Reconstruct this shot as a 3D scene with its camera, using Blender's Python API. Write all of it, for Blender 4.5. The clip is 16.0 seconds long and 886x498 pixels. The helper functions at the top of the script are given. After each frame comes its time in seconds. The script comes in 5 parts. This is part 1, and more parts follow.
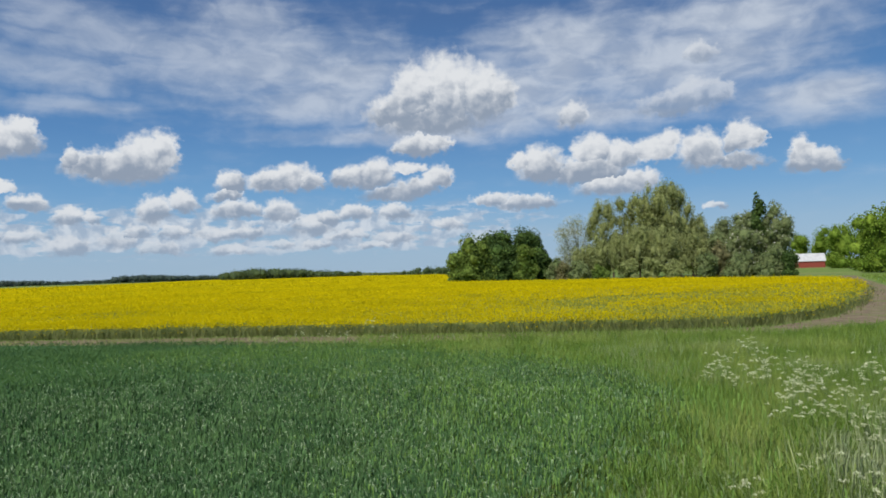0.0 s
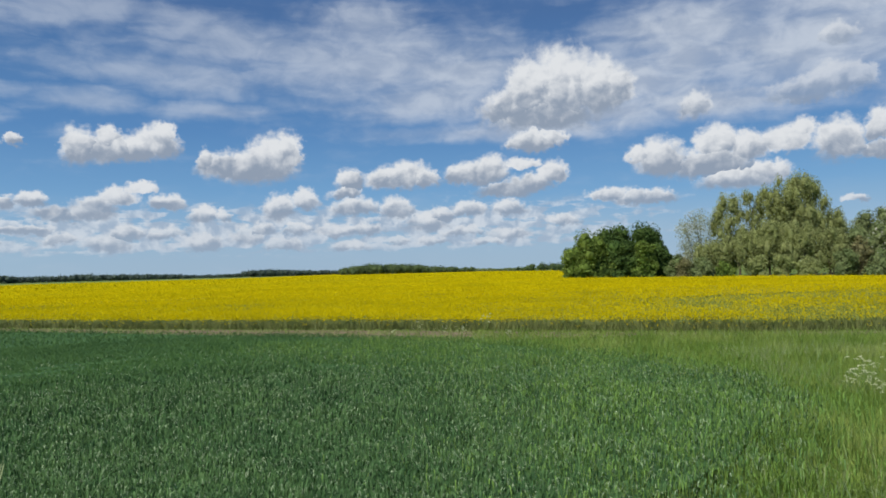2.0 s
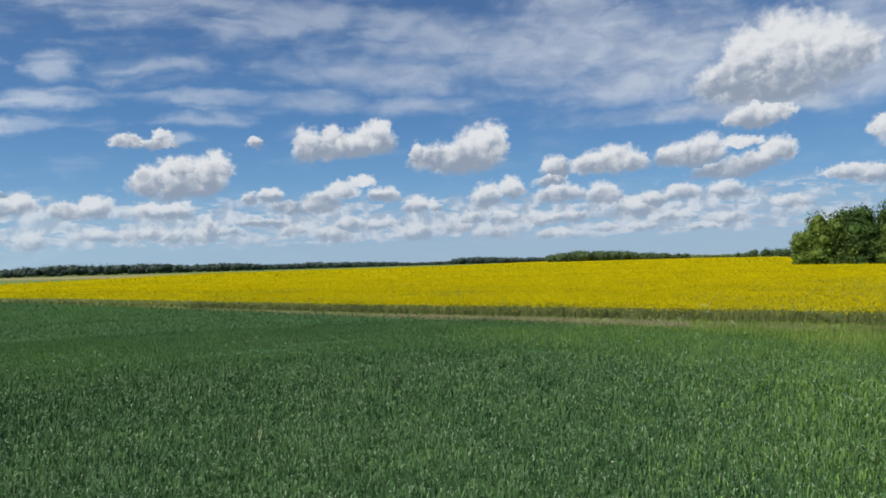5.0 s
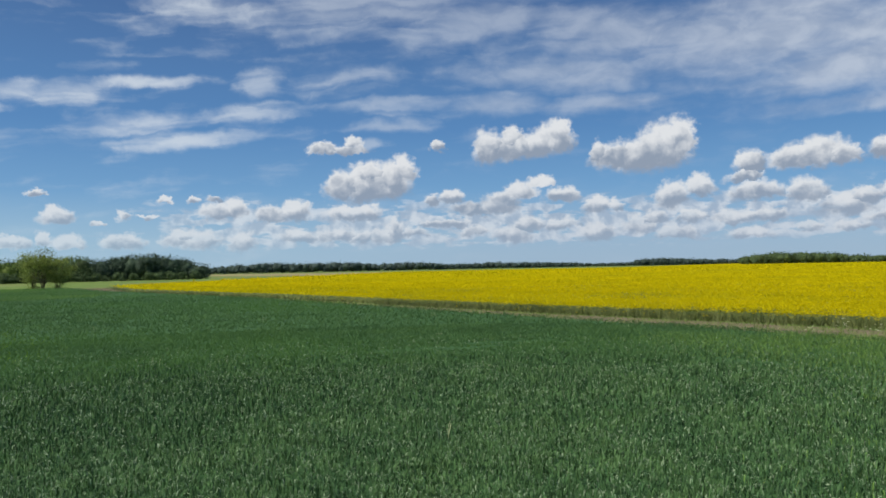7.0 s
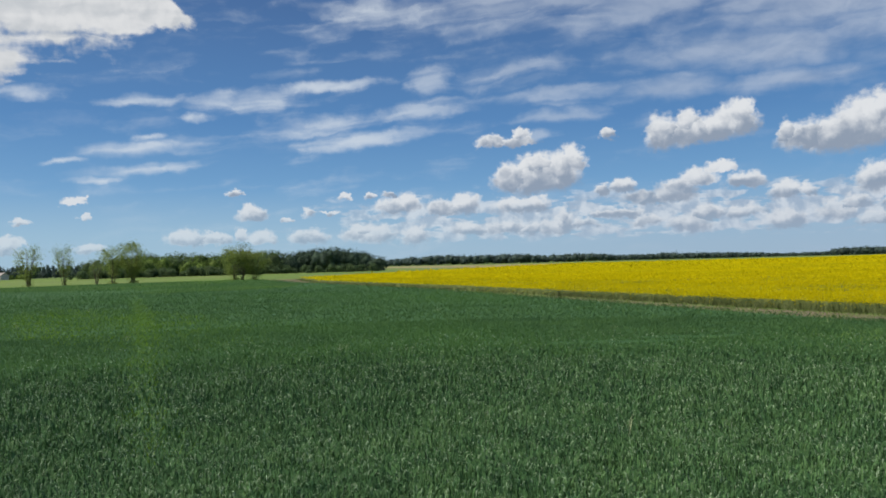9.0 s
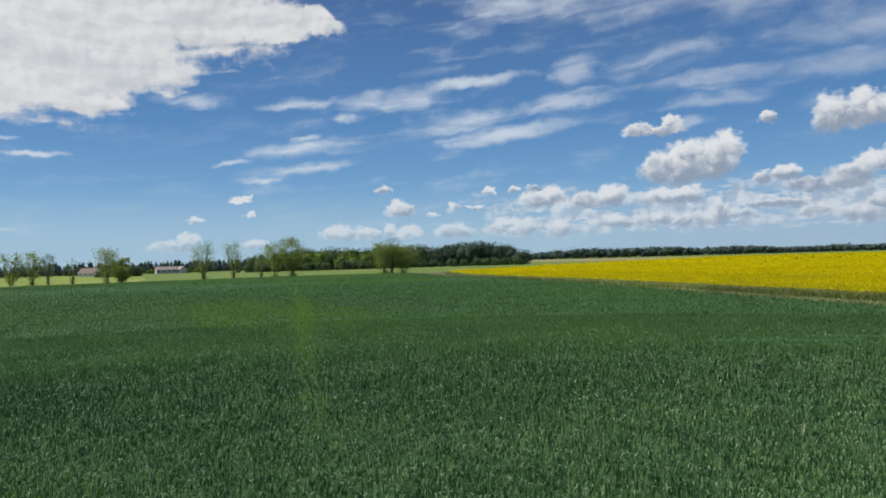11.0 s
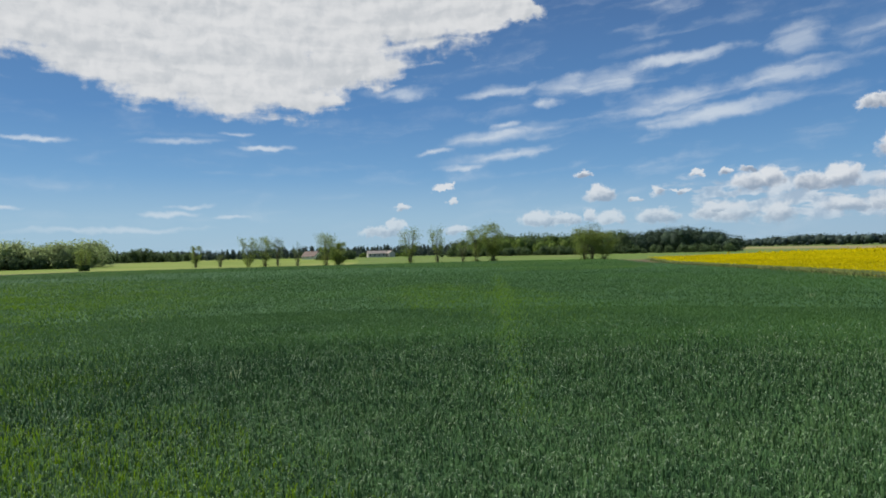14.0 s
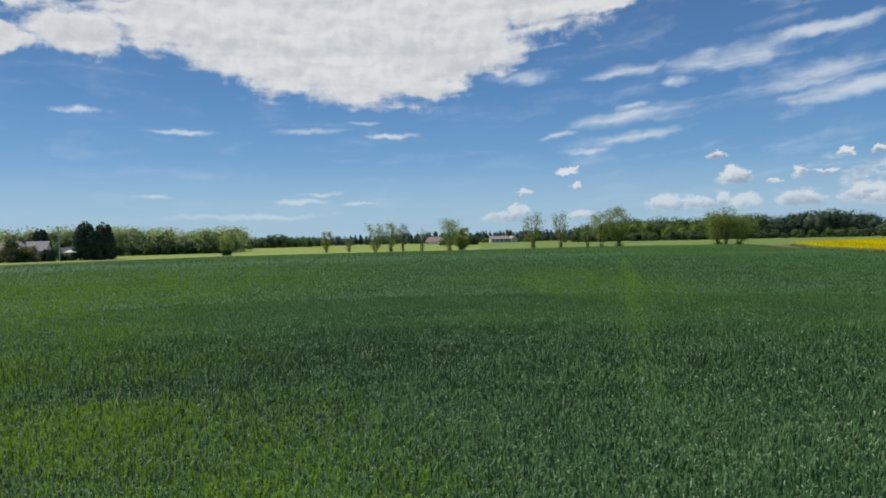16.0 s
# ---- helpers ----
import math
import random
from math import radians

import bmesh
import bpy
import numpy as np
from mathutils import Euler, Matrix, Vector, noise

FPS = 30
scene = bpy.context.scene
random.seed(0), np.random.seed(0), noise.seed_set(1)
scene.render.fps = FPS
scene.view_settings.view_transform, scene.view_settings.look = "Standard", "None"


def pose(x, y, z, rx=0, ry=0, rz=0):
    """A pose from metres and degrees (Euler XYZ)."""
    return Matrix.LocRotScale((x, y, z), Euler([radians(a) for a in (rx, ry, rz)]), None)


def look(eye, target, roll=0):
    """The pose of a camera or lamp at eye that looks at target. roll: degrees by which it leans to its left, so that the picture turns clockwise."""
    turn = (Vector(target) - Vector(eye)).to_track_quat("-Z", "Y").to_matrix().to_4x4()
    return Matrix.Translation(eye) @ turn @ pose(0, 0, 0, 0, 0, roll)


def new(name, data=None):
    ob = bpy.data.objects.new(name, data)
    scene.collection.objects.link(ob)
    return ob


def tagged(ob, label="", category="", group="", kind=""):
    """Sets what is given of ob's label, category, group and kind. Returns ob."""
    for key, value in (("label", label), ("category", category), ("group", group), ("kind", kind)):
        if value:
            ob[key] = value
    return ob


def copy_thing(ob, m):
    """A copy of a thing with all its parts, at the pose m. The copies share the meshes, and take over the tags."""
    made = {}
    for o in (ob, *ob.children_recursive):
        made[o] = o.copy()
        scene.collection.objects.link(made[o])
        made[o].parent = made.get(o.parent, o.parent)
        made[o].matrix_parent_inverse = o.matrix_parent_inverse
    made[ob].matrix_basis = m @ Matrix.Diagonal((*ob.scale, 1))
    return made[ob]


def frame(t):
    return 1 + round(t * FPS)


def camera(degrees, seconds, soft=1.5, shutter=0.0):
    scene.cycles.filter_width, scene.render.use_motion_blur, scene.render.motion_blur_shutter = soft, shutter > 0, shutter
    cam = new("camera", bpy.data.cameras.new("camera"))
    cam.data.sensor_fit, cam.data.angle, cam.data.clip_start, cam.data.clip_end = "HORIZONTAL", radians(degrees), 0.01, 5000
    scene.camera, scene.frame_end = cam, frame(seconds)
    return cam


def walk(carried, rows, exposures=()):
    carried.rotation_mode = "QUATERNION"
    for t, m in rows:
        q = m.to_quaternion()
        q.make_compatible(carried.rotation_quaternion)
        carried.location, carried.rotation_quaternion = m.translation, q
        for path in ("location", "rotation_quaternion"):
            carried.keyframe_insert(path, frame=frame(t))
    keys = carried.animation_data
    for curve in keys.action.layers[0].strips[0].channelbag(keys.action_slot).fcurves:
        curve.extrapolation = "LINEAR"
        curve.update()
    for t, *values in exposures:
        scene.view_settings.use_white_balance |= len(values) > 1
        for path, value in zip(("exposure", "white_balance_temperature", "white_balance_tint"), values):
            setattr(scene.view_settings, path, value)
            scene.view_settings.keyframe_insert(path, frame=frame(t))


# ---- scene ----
cam = camera(63.92, 16.0, 1.75)
EYE, ARM = 3.1, 0.5  # metres: eye height, and reach of the camera from the axis it swings round
ROWS = [  # seconds, yaw, pitch, roll in degrees
    (0.0, 0.05, 1.73, 1.78),
    (0.5, 2.19, 1.72, 1.69),
    (1.0, 4.37, 1.67, 1.58),
    (1.5, 6.71, 1.67, 1.58),
    (2.0, 9.21, 1.66, 1.47),
    (2.5, 11.76, 1.70, 1.43),
    (3.0, 14.22, 1.60, 1.34),
    (5.5, 29.09, 1.10, 1.66),
    (6.0, 32.60, 1.19, 1.49),
    (6.5, 36.28, 1.30, 1.26),
    (7.0, 40.11, 1.46, 1.15),
    (7.5, 43.64, 1.49, 1.19),
    (8.0, 46.89, 1.33, 1.22),
    (8.5, 50.22, 1.17, 1.41),
    (9.0, 53.69, 1.09, 1.48),
    (9.5, 57.07, 1.06, 1.59),
    (12.0, 70.08, 0.59, 1.58),
    (12.5, 72.65, 0.41, 1.57),
    (13.0, 75.57, 0.30, 1.49),
    (13.5, 78.44, 0.20, 1.29),
    (14.0, 81.23, 0.12, 1.24),
    (14.5, 84.04, -0.04, 1.37),
    (15.0, 86.62, -0.23, 1.47),
    (15.5, 88.95, -0.50, 1.47),
    (16.0, 91.08, -0.85, 1.34),
]
walk(cam, [(t, pose(-ARM * math.sin(radians(yaw)), ARM * math.cos(radians(yaw)), EYE, 90 + pitch, roll, yaw)) for t, yaw, pitch, roll in ROWS],
     exposures=((0.0, 0.0), (16.0, 0.0)))

# ---- sun, sky ----
SUN_AZ, SUN_EL = 148.0, 48.0  # degrees: turned left from +y, and above the horizon


def toward(az, el):
    a, e = radians(az), radians(el)
    return Vector((-math.sin(a) * math.cos(e), math.cos(a) * math.cos(e), math.sin(e)))


sun = new("sun", bpy.data.lights.new("sun", "SUN"))
sun.data.energy, sun.data.angle, sun.data.color = 5.0, radians(0.55), (1.0, 0.95, 0.86)
sun.matrix_world = look(toward(SUN_AZ, SUN_EL) * 50, (0, 0, 0))


class Nodes:
    """Short hand for building a node tree."""

    def __init__(self, tree):
        self.tree = tree
        tree.nodes.clear()

    def add(self, kind):
        return self.tree.nodes.new(kind)

    def link(self, a, b):
        self.tree.links.new(a, b)

    def put(self, socket, value):
        if isinstance(value, bpy.types.NodeSocket):
            self.link(value, socket)
        else:
            socket.default_value = value

    def math(self, op, a, b=0.0, c=0.0, clamp=False):
        node = self.add("ShaderNodeMath")
        node.operation, node.use_clamp = op, clamp
        for socket, value in zip(node.inputs, (a, b, c)):
            self.put(socket, value)
        return node.outputs[0]

    def vec(self, op, a, b=(0, 0, 0)):
        node = self.add("ShaderNodeVectorMath")
        node.operation = op
        self.put(node.inputs[0], a)
        self.put(node.inputs[1], b)
        return node.outputs[0]

    def noise(self, vector, scale, detail=4.0, rough=0.5, distort=0.0):
        node = self.add("ShaderNodeTexNoise")
        for key, value in (("Vector", vector), ("Scale", scale), ("Detail", detail), ("Roughness", rough), ("Distortion", distort)):
            if value is not None:
                self.put(node.inputs[key], value)
        return node.outputs["Fac"]

    def step(self, value, low, high, out_low=0.0, out_high=1.0, smooth=True):
        node = self.add("ShaderNodeMapRange")
        node.interpolation_type = "SMOOTHSTEP" if smooth else "LINEAR"
        for socket, v in zip(node.inputs, (value, low, high, out_low, out_high)):
            self.put(socket, v)
        return node.outputs[0]

    def mix(self, fac, a, b, blend="MIX"):
        node = self.add("ShaderNodeMix")
        node.data_type, node.blend_type = "RGBA", blend
        self.put(node.inputs[0], fac)
        self.put(node.inputs[6], a if isinstance(a, bpy.types.NodeSocket) else (*a, 1.0))
        self.put(node.inputs[7], b if isinstance(b, bpy.types.NodeSocket) else (*b, 1.0))
        return node.outputs[2]


class Field:
    """Soft ellipses in degrees of bearing and height, gathered into one nearest distance, with the place inside the nearest."""

    def __init__(self, n, place):
        self.n, self.place, self.least, self.near = n, place, None, None

    def add(self, az, el, wide, up, under=1.0, cloud=None):
        """One ellipse; under: how much shorter it is below; cloud: (base, height) of its whole cloud, for the light on it."""
        n = self.n
        q = n.add("ShaderNodeVectorMath")
        q.operation = "MULTIPLY_ADD"
        if self.least is None:
            n.put(q.inputs[0], self.place)
        else:  # a negligible nudge by the last one keeps the ellipses in sequence
            turn = n.add("ShaderNodeVectorMath")
            turn.operation = "MULTIPLY_ADD"
            n.link(self.least, turn.inputs[0])
            turn.inputs[1].default_value = (1e-8, 1e-8, 1e-8)
            n.put(turn.inputs[2], self.place)
            n.link(turn.outputs[0], q.inputs[0])
        base, high = cloud or (0.0, 1.0)
        q.inputs[1].default_value = (-1 / wide, 1 / up, 1 / high)
        q.inputs[2].default_value = (az / wide, -el / up, -base / high)
        fold = n.vec("MAXIMUM", n.vec("MULTIPLY", q.outputs[0], (1, 1, 0)), n.vec("MULTIPLY", q.outputs[0], (-1, -under, 0)))
        size = n.add("ShaderNodeVectorMath")
        size.operation = "LENGTH"
        n.link(fold, size.inputs[0])
        far = size.outputs["Value"]
        if cloud:
            if self.near is None:
                self.near = q.outputs[0]
            else:
                pick = n.add("ShaderNodeMix")
                pick.data_type = "VECTOR"
                n.put(pick.inputs[0], n.math("LESS_THAN", far, self.least))
                n.put(pick.inputs[4], self.near)
                n.put(pick.inputs[5], q.outputs[0])
                self.near = pick.outputs[1]
        self.least = far if self.least is None else n.math("MINIMUM", self.least, far)

    def heap(self, *lobes):
        """A heap cloud of flat-based lobes: bearing, base, half width and top of each."""
        base, top = min(l[1] for l in lobes), max(l[3] for l in lobes)
        for az, low, wide, head in lobes:
            high = head - low
            self.add(az, low + 0.32 * high, wide, 0.68 * high, 2.1, (base, top - base))


world = bpy.data.worlds.new("sky")
scene.world = world
world.use_nodes = True
world.cycles.sampling_method, world.cycles.sample_map_resolution = "MANUAL", 256
n = Nodes(world.node_tree)
sky = n.add("ShaderNodeTexSky")
sky.sky_type, sky.sun_disc = "NISHITA", False
sky.sun_elevation, sky.sun_rotation = radians(SUN_EL), radians(-SUN_AZ)
sky.air_density, sky.dust_density, sky.ozone_density = 1.0, 0.3, 3.0
way = n.add("ShaderNodeSeparateXYZ")
n.link(n.add("ShaderNodeTexCoord").outputs["Generated"], way.inputs[0])
az = n.math("MULTIPLY", n.math("ARCTAN2", n.math("MULTIPLY", way.outputs[0], -1.0), way.outputs[1]), 57.29578)
el = n.math("MULTIPLY", n.math("ARCSINE", way.outputs[2]), 57.29578)
spot = n.add("ShaderNodeCombineXYZ")
n.link(az, spot.inputs[0]), n.link(el, spot.inputs[1]), n.link(el, spot.inputs[2])
spot = spot.outputs[0]

# clear air: blue above, paling to the horizon
ramp = n.add("ShaderNodeValToRGB")
n.link(n.step(el, -2.0, 60.0, 0.0, 1.0, False), ramp.inputs[0])
stops = ramp.color_ramp.elements
stops[0].position, stops[0].color = 0.03, (0.41, 0.55, 0.71, 1)
stops[1].position, stops[1].color = 1.0, (0.05, 0.12, 0.34, 1)
for height, colour in ((2.5, (0.34, 0.51, 0.71, 1)), (6.0, (0.20, 0.39, 0.66, 1)), (11.0, (0.115, 0.265, 0.54, 1)), (20.0, (0.08, 0.165, 0.37, 1))):
    stops.new((height + 2.0) / 62.0).color = colour
air = n.mix(0.85, n.vec("MULTIPLY", sky.outputs[0], (0.08, 0.09, 0.10)), ramp.outputs[0])

# two scales of swirl shared by the clouds
curl = n.add("ShaderNodeTexNoise")
n.link(n.vec("MULTIPLY", spot, (1, 1, 0)), curl.inputs["Vector"])
curl.inputs["Scale"].default_value, curl.inputs["Detail"].default_value, curl.inputs["Roughness"].default_value = 0.5, 5.0, 0.55
bend = n.vec("SUBTRACT", curl.outputs["Color"], (0.5, 0.5, 0.5))
frill = n.add("ShaderNodeTexNoise")
n.link(n.vec("MULTIPLY", spot, (1, 1.15, 0)), frill.inputs["Vector"])
frill.inputs["Scale"].default_value, frill.inputs["Detail"].default_value, frill.inputs["Roughness"].default_value = 2.1, 4.0, 0.55
fine_bend = n.vec("SUBTRACT", frill.outputs["Color"], (0.5, 0.5, 0.5))
bent = n.vec("ADD", spot, n.vec("ADD", n.vec("MULTIPLY", bend, (1.5, 1.15, 1.15)), n.vec("MULTIPLY", fine_bend, (1.15, 0.85, 0.5))))
flat_bent = n.vec("MULTIPLY", n.vec("ADD", spot, n.vec("MULTIPLY", bend, (1.5, 1.15, 0))), (1, 1, 0))
flat_spot = n.vec("MULTIPLY", spot, (1, 1, 0))

# heap clouds
heap = Field(n, bent)
heap.heap((3.5, 11.6, 2.6, 14.2), (1.8, 12.0, 2.1, 16.5), (-0.7, 11.5, 3.4, 17.2), (-3.4, 11.8, 2.5, 16.3), (-5.0, 12.4, 1.4, 15.4), (0.8, 10.8, 4.3, 13.5))
heap.heap((1.5, 9.3, 2.4, 10.9), (2.7, 9.5, 1.3, 10.4), (-0.1, 9.8, 1.0, 10.9))
heap.heap((26.3, 7.4, 2.0, 9.6), (24.2, 7.1, 2.9, 9.7), (22.7, 7.4, 2.3, 10.7), (21.3, 8.0, 1.2, 11.1), (27.6, 8.0, 0.8, 9.7))
heap.heap((13.0, 6.5, 2.6, 8.4), (16.5, 6.4, 1.3, 8.3), (11.7, 6.6, 1.8, 8.8), (10.4, 6.6, 1.1, 8.2))
heap.heap((6.4, 6.7, 2.6, 8.7), (5.2, 7.0, 1.5, 9.2), (7.7, 6.8, 1.2, 8.5))
heap.heap((4.1, 5.7, 2.2, 7.0), (2.1, 6.1, 1.9, 7.6), (0.2, 6.7, 1.2, 8.5), (2.5, 7.9, 1.6, 8.8))
heap.heap((-4.0, 5.1, 1.8, 6.3), (-5.9, 4.8, 1.6, 5.8), (-7.9, 4.7, 1.4, 5.9))
heap.heap((-11.9, 6.5, 3.3, 8.7), (-8.2, 6.8, 2.0, 9.7), (-12.2, 8.0, 1.7, 10.3), (-14.3, 7.5, 1.6, 9.8), (-6.6, 7.8, 1.1, 9.3), (-16.9, 7.9, 1.9, 10.0), (-18.0, 8.7, 1.2, 10.4))
heap.heap((-13.8, 5.5, 3.0, 7.3), (-15.6, 6.1, 1.7, 7.5))
heap.heap((-22.8, 6.8, 1.9, 8.1), (-20.4, 7.0, 1.6, 10.3), (-23.1, 8.0, 1.4, 10.5), (-24.0, 8.5, 0.8, 9.8))
heap.heap((-27.8, 6.3, 1.9, 7.9), (-27.1, 6.8, 0.9, 8.9), (-29.0, 6.2, 0.9, 7.2))
heap.heap((-17.9, 11.3, 2.2, 13.1), (-20.2, 11.4, 2.3, 13.9), (-21.8, 12.0, 1.1, 13.5))
heap.heap((46.1, 5.3, 2.8, 7.9), (47.9, 5.5, 1.6, 7.9), (44.3, 5.7, 1.9, 8.6), (43.1, 6.9, 1.1, 9.2), (46.1, 7.0, 1.8, 8.6))
heap.heap((34.1, 8.4, 2.5, 10.5), (36.2, 8.3, 1.3, 10.9), (34.3, 9.6, 1.1, 11.2), (31.2, 9.0, 1.8, 11.0), (30.4, 10.1, 0.9, 11.5))
heap.heap((37.8, 4.1, 1.8, 5.3), (35.4, 4.3, 1.7, 5.9), (33.8, 5.3, 1.6, 6.7), (32.1, 6.2, 1.2, 7.1))
heap.heap((49.6, 9.0, 1.5, 10.0), (47.7, 9.1, 1.9, 9.9), (47.1, 9.7, 0.8, 10.6))
heap.heap((57.7, 3.9, 1.3, 5.5), (56.4, 4.1, 1.0, 5.9))
heap.heap((53.6, 3.9, 1.5, 5.1), (51.7, 4.0, 1.2, 5.6))
heap.heap((59.1, 1.7, 1.8, 3.4), (60.7, 1.9, 1.2, 3.1))
heap.heap((73.5, 1.7, 1.7, 3.0), (71.4, 1.7, 1.3, 2.7))
heap.heap((86.1, 1.2, 1.7, 2.0), (85.0, 1.6, 0.9, 2.5))
for one in ((30.9, 8.9, 1.4, 11.3), (32.3, 8.6, 1.4, 10.7), (3.7, 4.3, 1.3, 5.6), (30.4, 5.0, 1.3, 6.2), (27.8, 4.0, 1.2, 5.3), (26.3, 4.2, 0.6, 5.0), (22.0, 4.2, 1.3, 6.4), (20.0, 5.0, 1.3, 6.7), (16.1, 4.5, 1.9, 6.1), (16.9, 5.9, 1.3, 6.9), (12.9, 4.3, 1.6, 6.0), (10.4, 3.1, 1.8, 4.9), (9.1, 4.0, 1.2, 5.1), (6.9, 4.2, 1.5, 5.5), (24.7, 2.3, 1.4, 3.9), (23.5, 3.1, 1.0, 4.1), (30.6, 2.7, 1.4, 3.8), (27.8, 1.8, 1.5, 3.3), (21.8, 1.8, 1.5, 3.0), (20.9, 3.1, 1.2, 4.0), (18.0, 2.8, 1.6, 3.9), (15.7, 3.0, 1.9, 3.9)):
    heap.heap(one)
for one in ((16.6, 1.7, 1.7, 2.6), (12.7, 2.2, 1.0, 2.9), (10.1, 2.0, 1.4, 2.7), (7.4, 2.6, 1.9, 3.6), (3.8, 2.3, 2.2, 3.3), (-0.6, 3.3, 1.4, 4.2), (-10.8, 11.0, 1.2, 12.9), (-20.5, 15.0, 1.4, 16.4), (5.6, 1.9, 1.4, 2.5), (-21.1, 3.9, 0.9, 4.6)):
    heap.heap(one)
for one in ((46.3, 4.0, 1.2, 5.2), (40.8, 5.1, 0.7, 6.1), (39.3, 5.2, 1.1, 6.3), (40.4, 9.3, 0.6, 10.1), (44.8, 2.0, 1.4, 3.3), (43.9, 2.6, 0.8, 4.1), (39.9, 3.2, 2.2, 3.9), (37.4, 2.4, 1.3, 3.4), (34.4, 1.9, 1.6, 3.4), (33.1, 2.7, 1.4, 4.0), (46.5, 2.0, 1.1, 3.1), (42.3, 2.4, 1.2, 3.3)):
    heap.heap(one)
for one in ((47.5, 3.9, 2.1, 5.1), (68.6, 3.7, 1.3, 4.8), (66.0, 3.5, 0.5, 3.9), (64.2, 3.9, 0.6, 4.7), (62.6, 3.9, 0.7, 4.2), (69.9, 5.5, 0.8, 6.0), (61.4, 5.2, 0.4, 5.7), (59.3, 5.4, 0.4, 5.8), (57.9, 5.5, 0.6, 6.0), (59.1, 1.8, 1.8, 3.3), (60.1, 2.3, 1.0, 3.2), (51.5, 2.1, 1.5, 3.3), (48.8, 2.2, 1.9, 3.4), (43.9, 2.2, 1.1, 4.0), (71.4, 1.9, 1.0, 2.8)):
    heap.heap(one)
for one in ((84.3, 3.2, 0.6, 3.7), (81.2, 4.7, 1.0, 5.3), (80.5, 5.1, 0.4, 5.5), (80.4, 3.6, 0.4, 4.1), (80.1, 1.3, 1.1, 2.0), (67.9, 1.7, 1.2, 2.9), (69.4, 2.0, 0.6, 3.2), (64.3, 1.8, 1.6, 2.9), (55.9, 1.6, 1.3, 3.1)):
    heap.heap(one)
billow = n.add("ShaderNodeTexVoronoi")
billow.feature, billow.distance = "SMOOTH_F1", "EUCLIDEAN"
n.link(n.vec("MULTIPLY", flat_bent, (1.0, 1.25, 0)), billow.inputs["Vector"])
billow.inputs["Scale"].default_value = 1.15
billow.inputs["Detail"].default_value, billow.inputs["Roughness"].default_value = 2.0, 0.45
rough = n.noise(flat_spot, 1.7, 5.0, 0.54)
lump = n.math("SUBTRACT", 0.55, billow.outputs["Distance"])
thick = n.math("ADD", n.math("SUBTRACT", 1.0, heap.least), n.math("MULTIPLY_ADD", lump, 0.22, n.math("MULTIPLY", n.math("SUBTRACT", rough, 0.5), 0.34)))
inner = n.add("ShaderNodeSeparateXYZ")
n.link(heap.near, inner.inputs[0])
heap_mask = n.step(thick, n.step(inner.outputs[2], -0.1, 0.5, -0.44, -0.22), n.step(inner.outputs[2], -0.1, 0.5, 0.44, 0.24))
sunk = n.math("MAXIMUM", n.step(az, -15.0, -8.0), n.step(el, 12.0, 10.6))  # those that hang inside the high sheet
heap_mask = n.math("MULTIPLY", heap_mask, n.math("MULTIPLY_ADD", sunk, 0.45, 0.55))
# small far heaps in rows near the horizon
rows = n.noise(n.vec("ADD", n.vec("MULTIPLY", spot, (0.42, 1.25, 0)), n.vec("MULTIPLY", bend, (0.5, 0.35, 0))), 1.0, 5.0, 0.55)
band = n.math("MULTIPLY", n.step(el, 1.1, 2.2), n.step(el, 6.6, 4.0))
band = n.math("MULTIPLY", band, n.math("MULTIPLY", n.step(az, 72.0, 54.0), n.step(az, -22.0, 4.0)))
row_mask = n.math("MULTIPLY", n.step(n.math("MULTIPLY_ADD", band, 0.22, rows), 0.60, 0.71), band)

# light on the heaps: each lobe swells towards the eye and takes the sun from where it stands; bases are grey
side = n.math("MULTIPLY", n.math("SINE", n.math("MULTIPLY", n.math("SUBTRACT", SUN_AZ, az), 0.0174533)), -0.67)
front = n.math("MULTIPLY", n.math("COSINE", n.math("MULTIPLY", n.math("SUBTRACT", SUN_AZ, az), 0.0174533)), -0.67)
bulge = n.math("SQRT", n.math("MAXIMUM", n.math("SUBTRACT", 1.0, n.math("MULTIPLY", heap.least, heap.least)), 0.0))
facing = n.math("ADD", n.math("MULTIPLY", inner.outputs[0], side), n.math("MULTIPLY_ADD", inner.outputs[1], 0.74, n.math("MULTIPLY", bulge, n.math("MULTIPLY", front, 0.3))))
rough2 = n.noise(n.vec("ADD", flat_bent, (0.4, 0.5, 0)), 0.8, 4.0, 0.5)
rough1 = n.noise(flat_bent, 0.8, 4.0, 0.5)
relief = n.math("SUBTRACT", rough1, rough2)
tone = n.math("MULTIPLY_ADD", n.step(inner.outputs[2], -0.1, 0.95), 0.78, -0.06)
tone = n.math("MULTIPLY_ADD", facing, 0.30, tone)
tone = n.math("MULTIPLY_ADD", relief, 1.1, tone)
tone = n.math("MULTIPLY_ADD", lump, 0.10, tone)
tone = n.math("ADD", tone, n.step(thick, 0.40, -0.05, 0.0, 0.24))
tone = n.math("ADD", tone, n.step(az, 40.0, 68.0, 0.0, 0.28))
tone = n.step(tone, 0.02, 0.86)
heap_colour = n.mix(tone, (0.30, 0.365, 0.47), (0.80, 0.825, 0.855))
row_tone = n.step(n.math("MULTIPLY_ADD", relief, 2.0, 0.5), 0.2, 0.85)
row_colour = n.mix(row_tone, (0.40, 0.49, 0.62), (0.78, 0.82, 0.87))

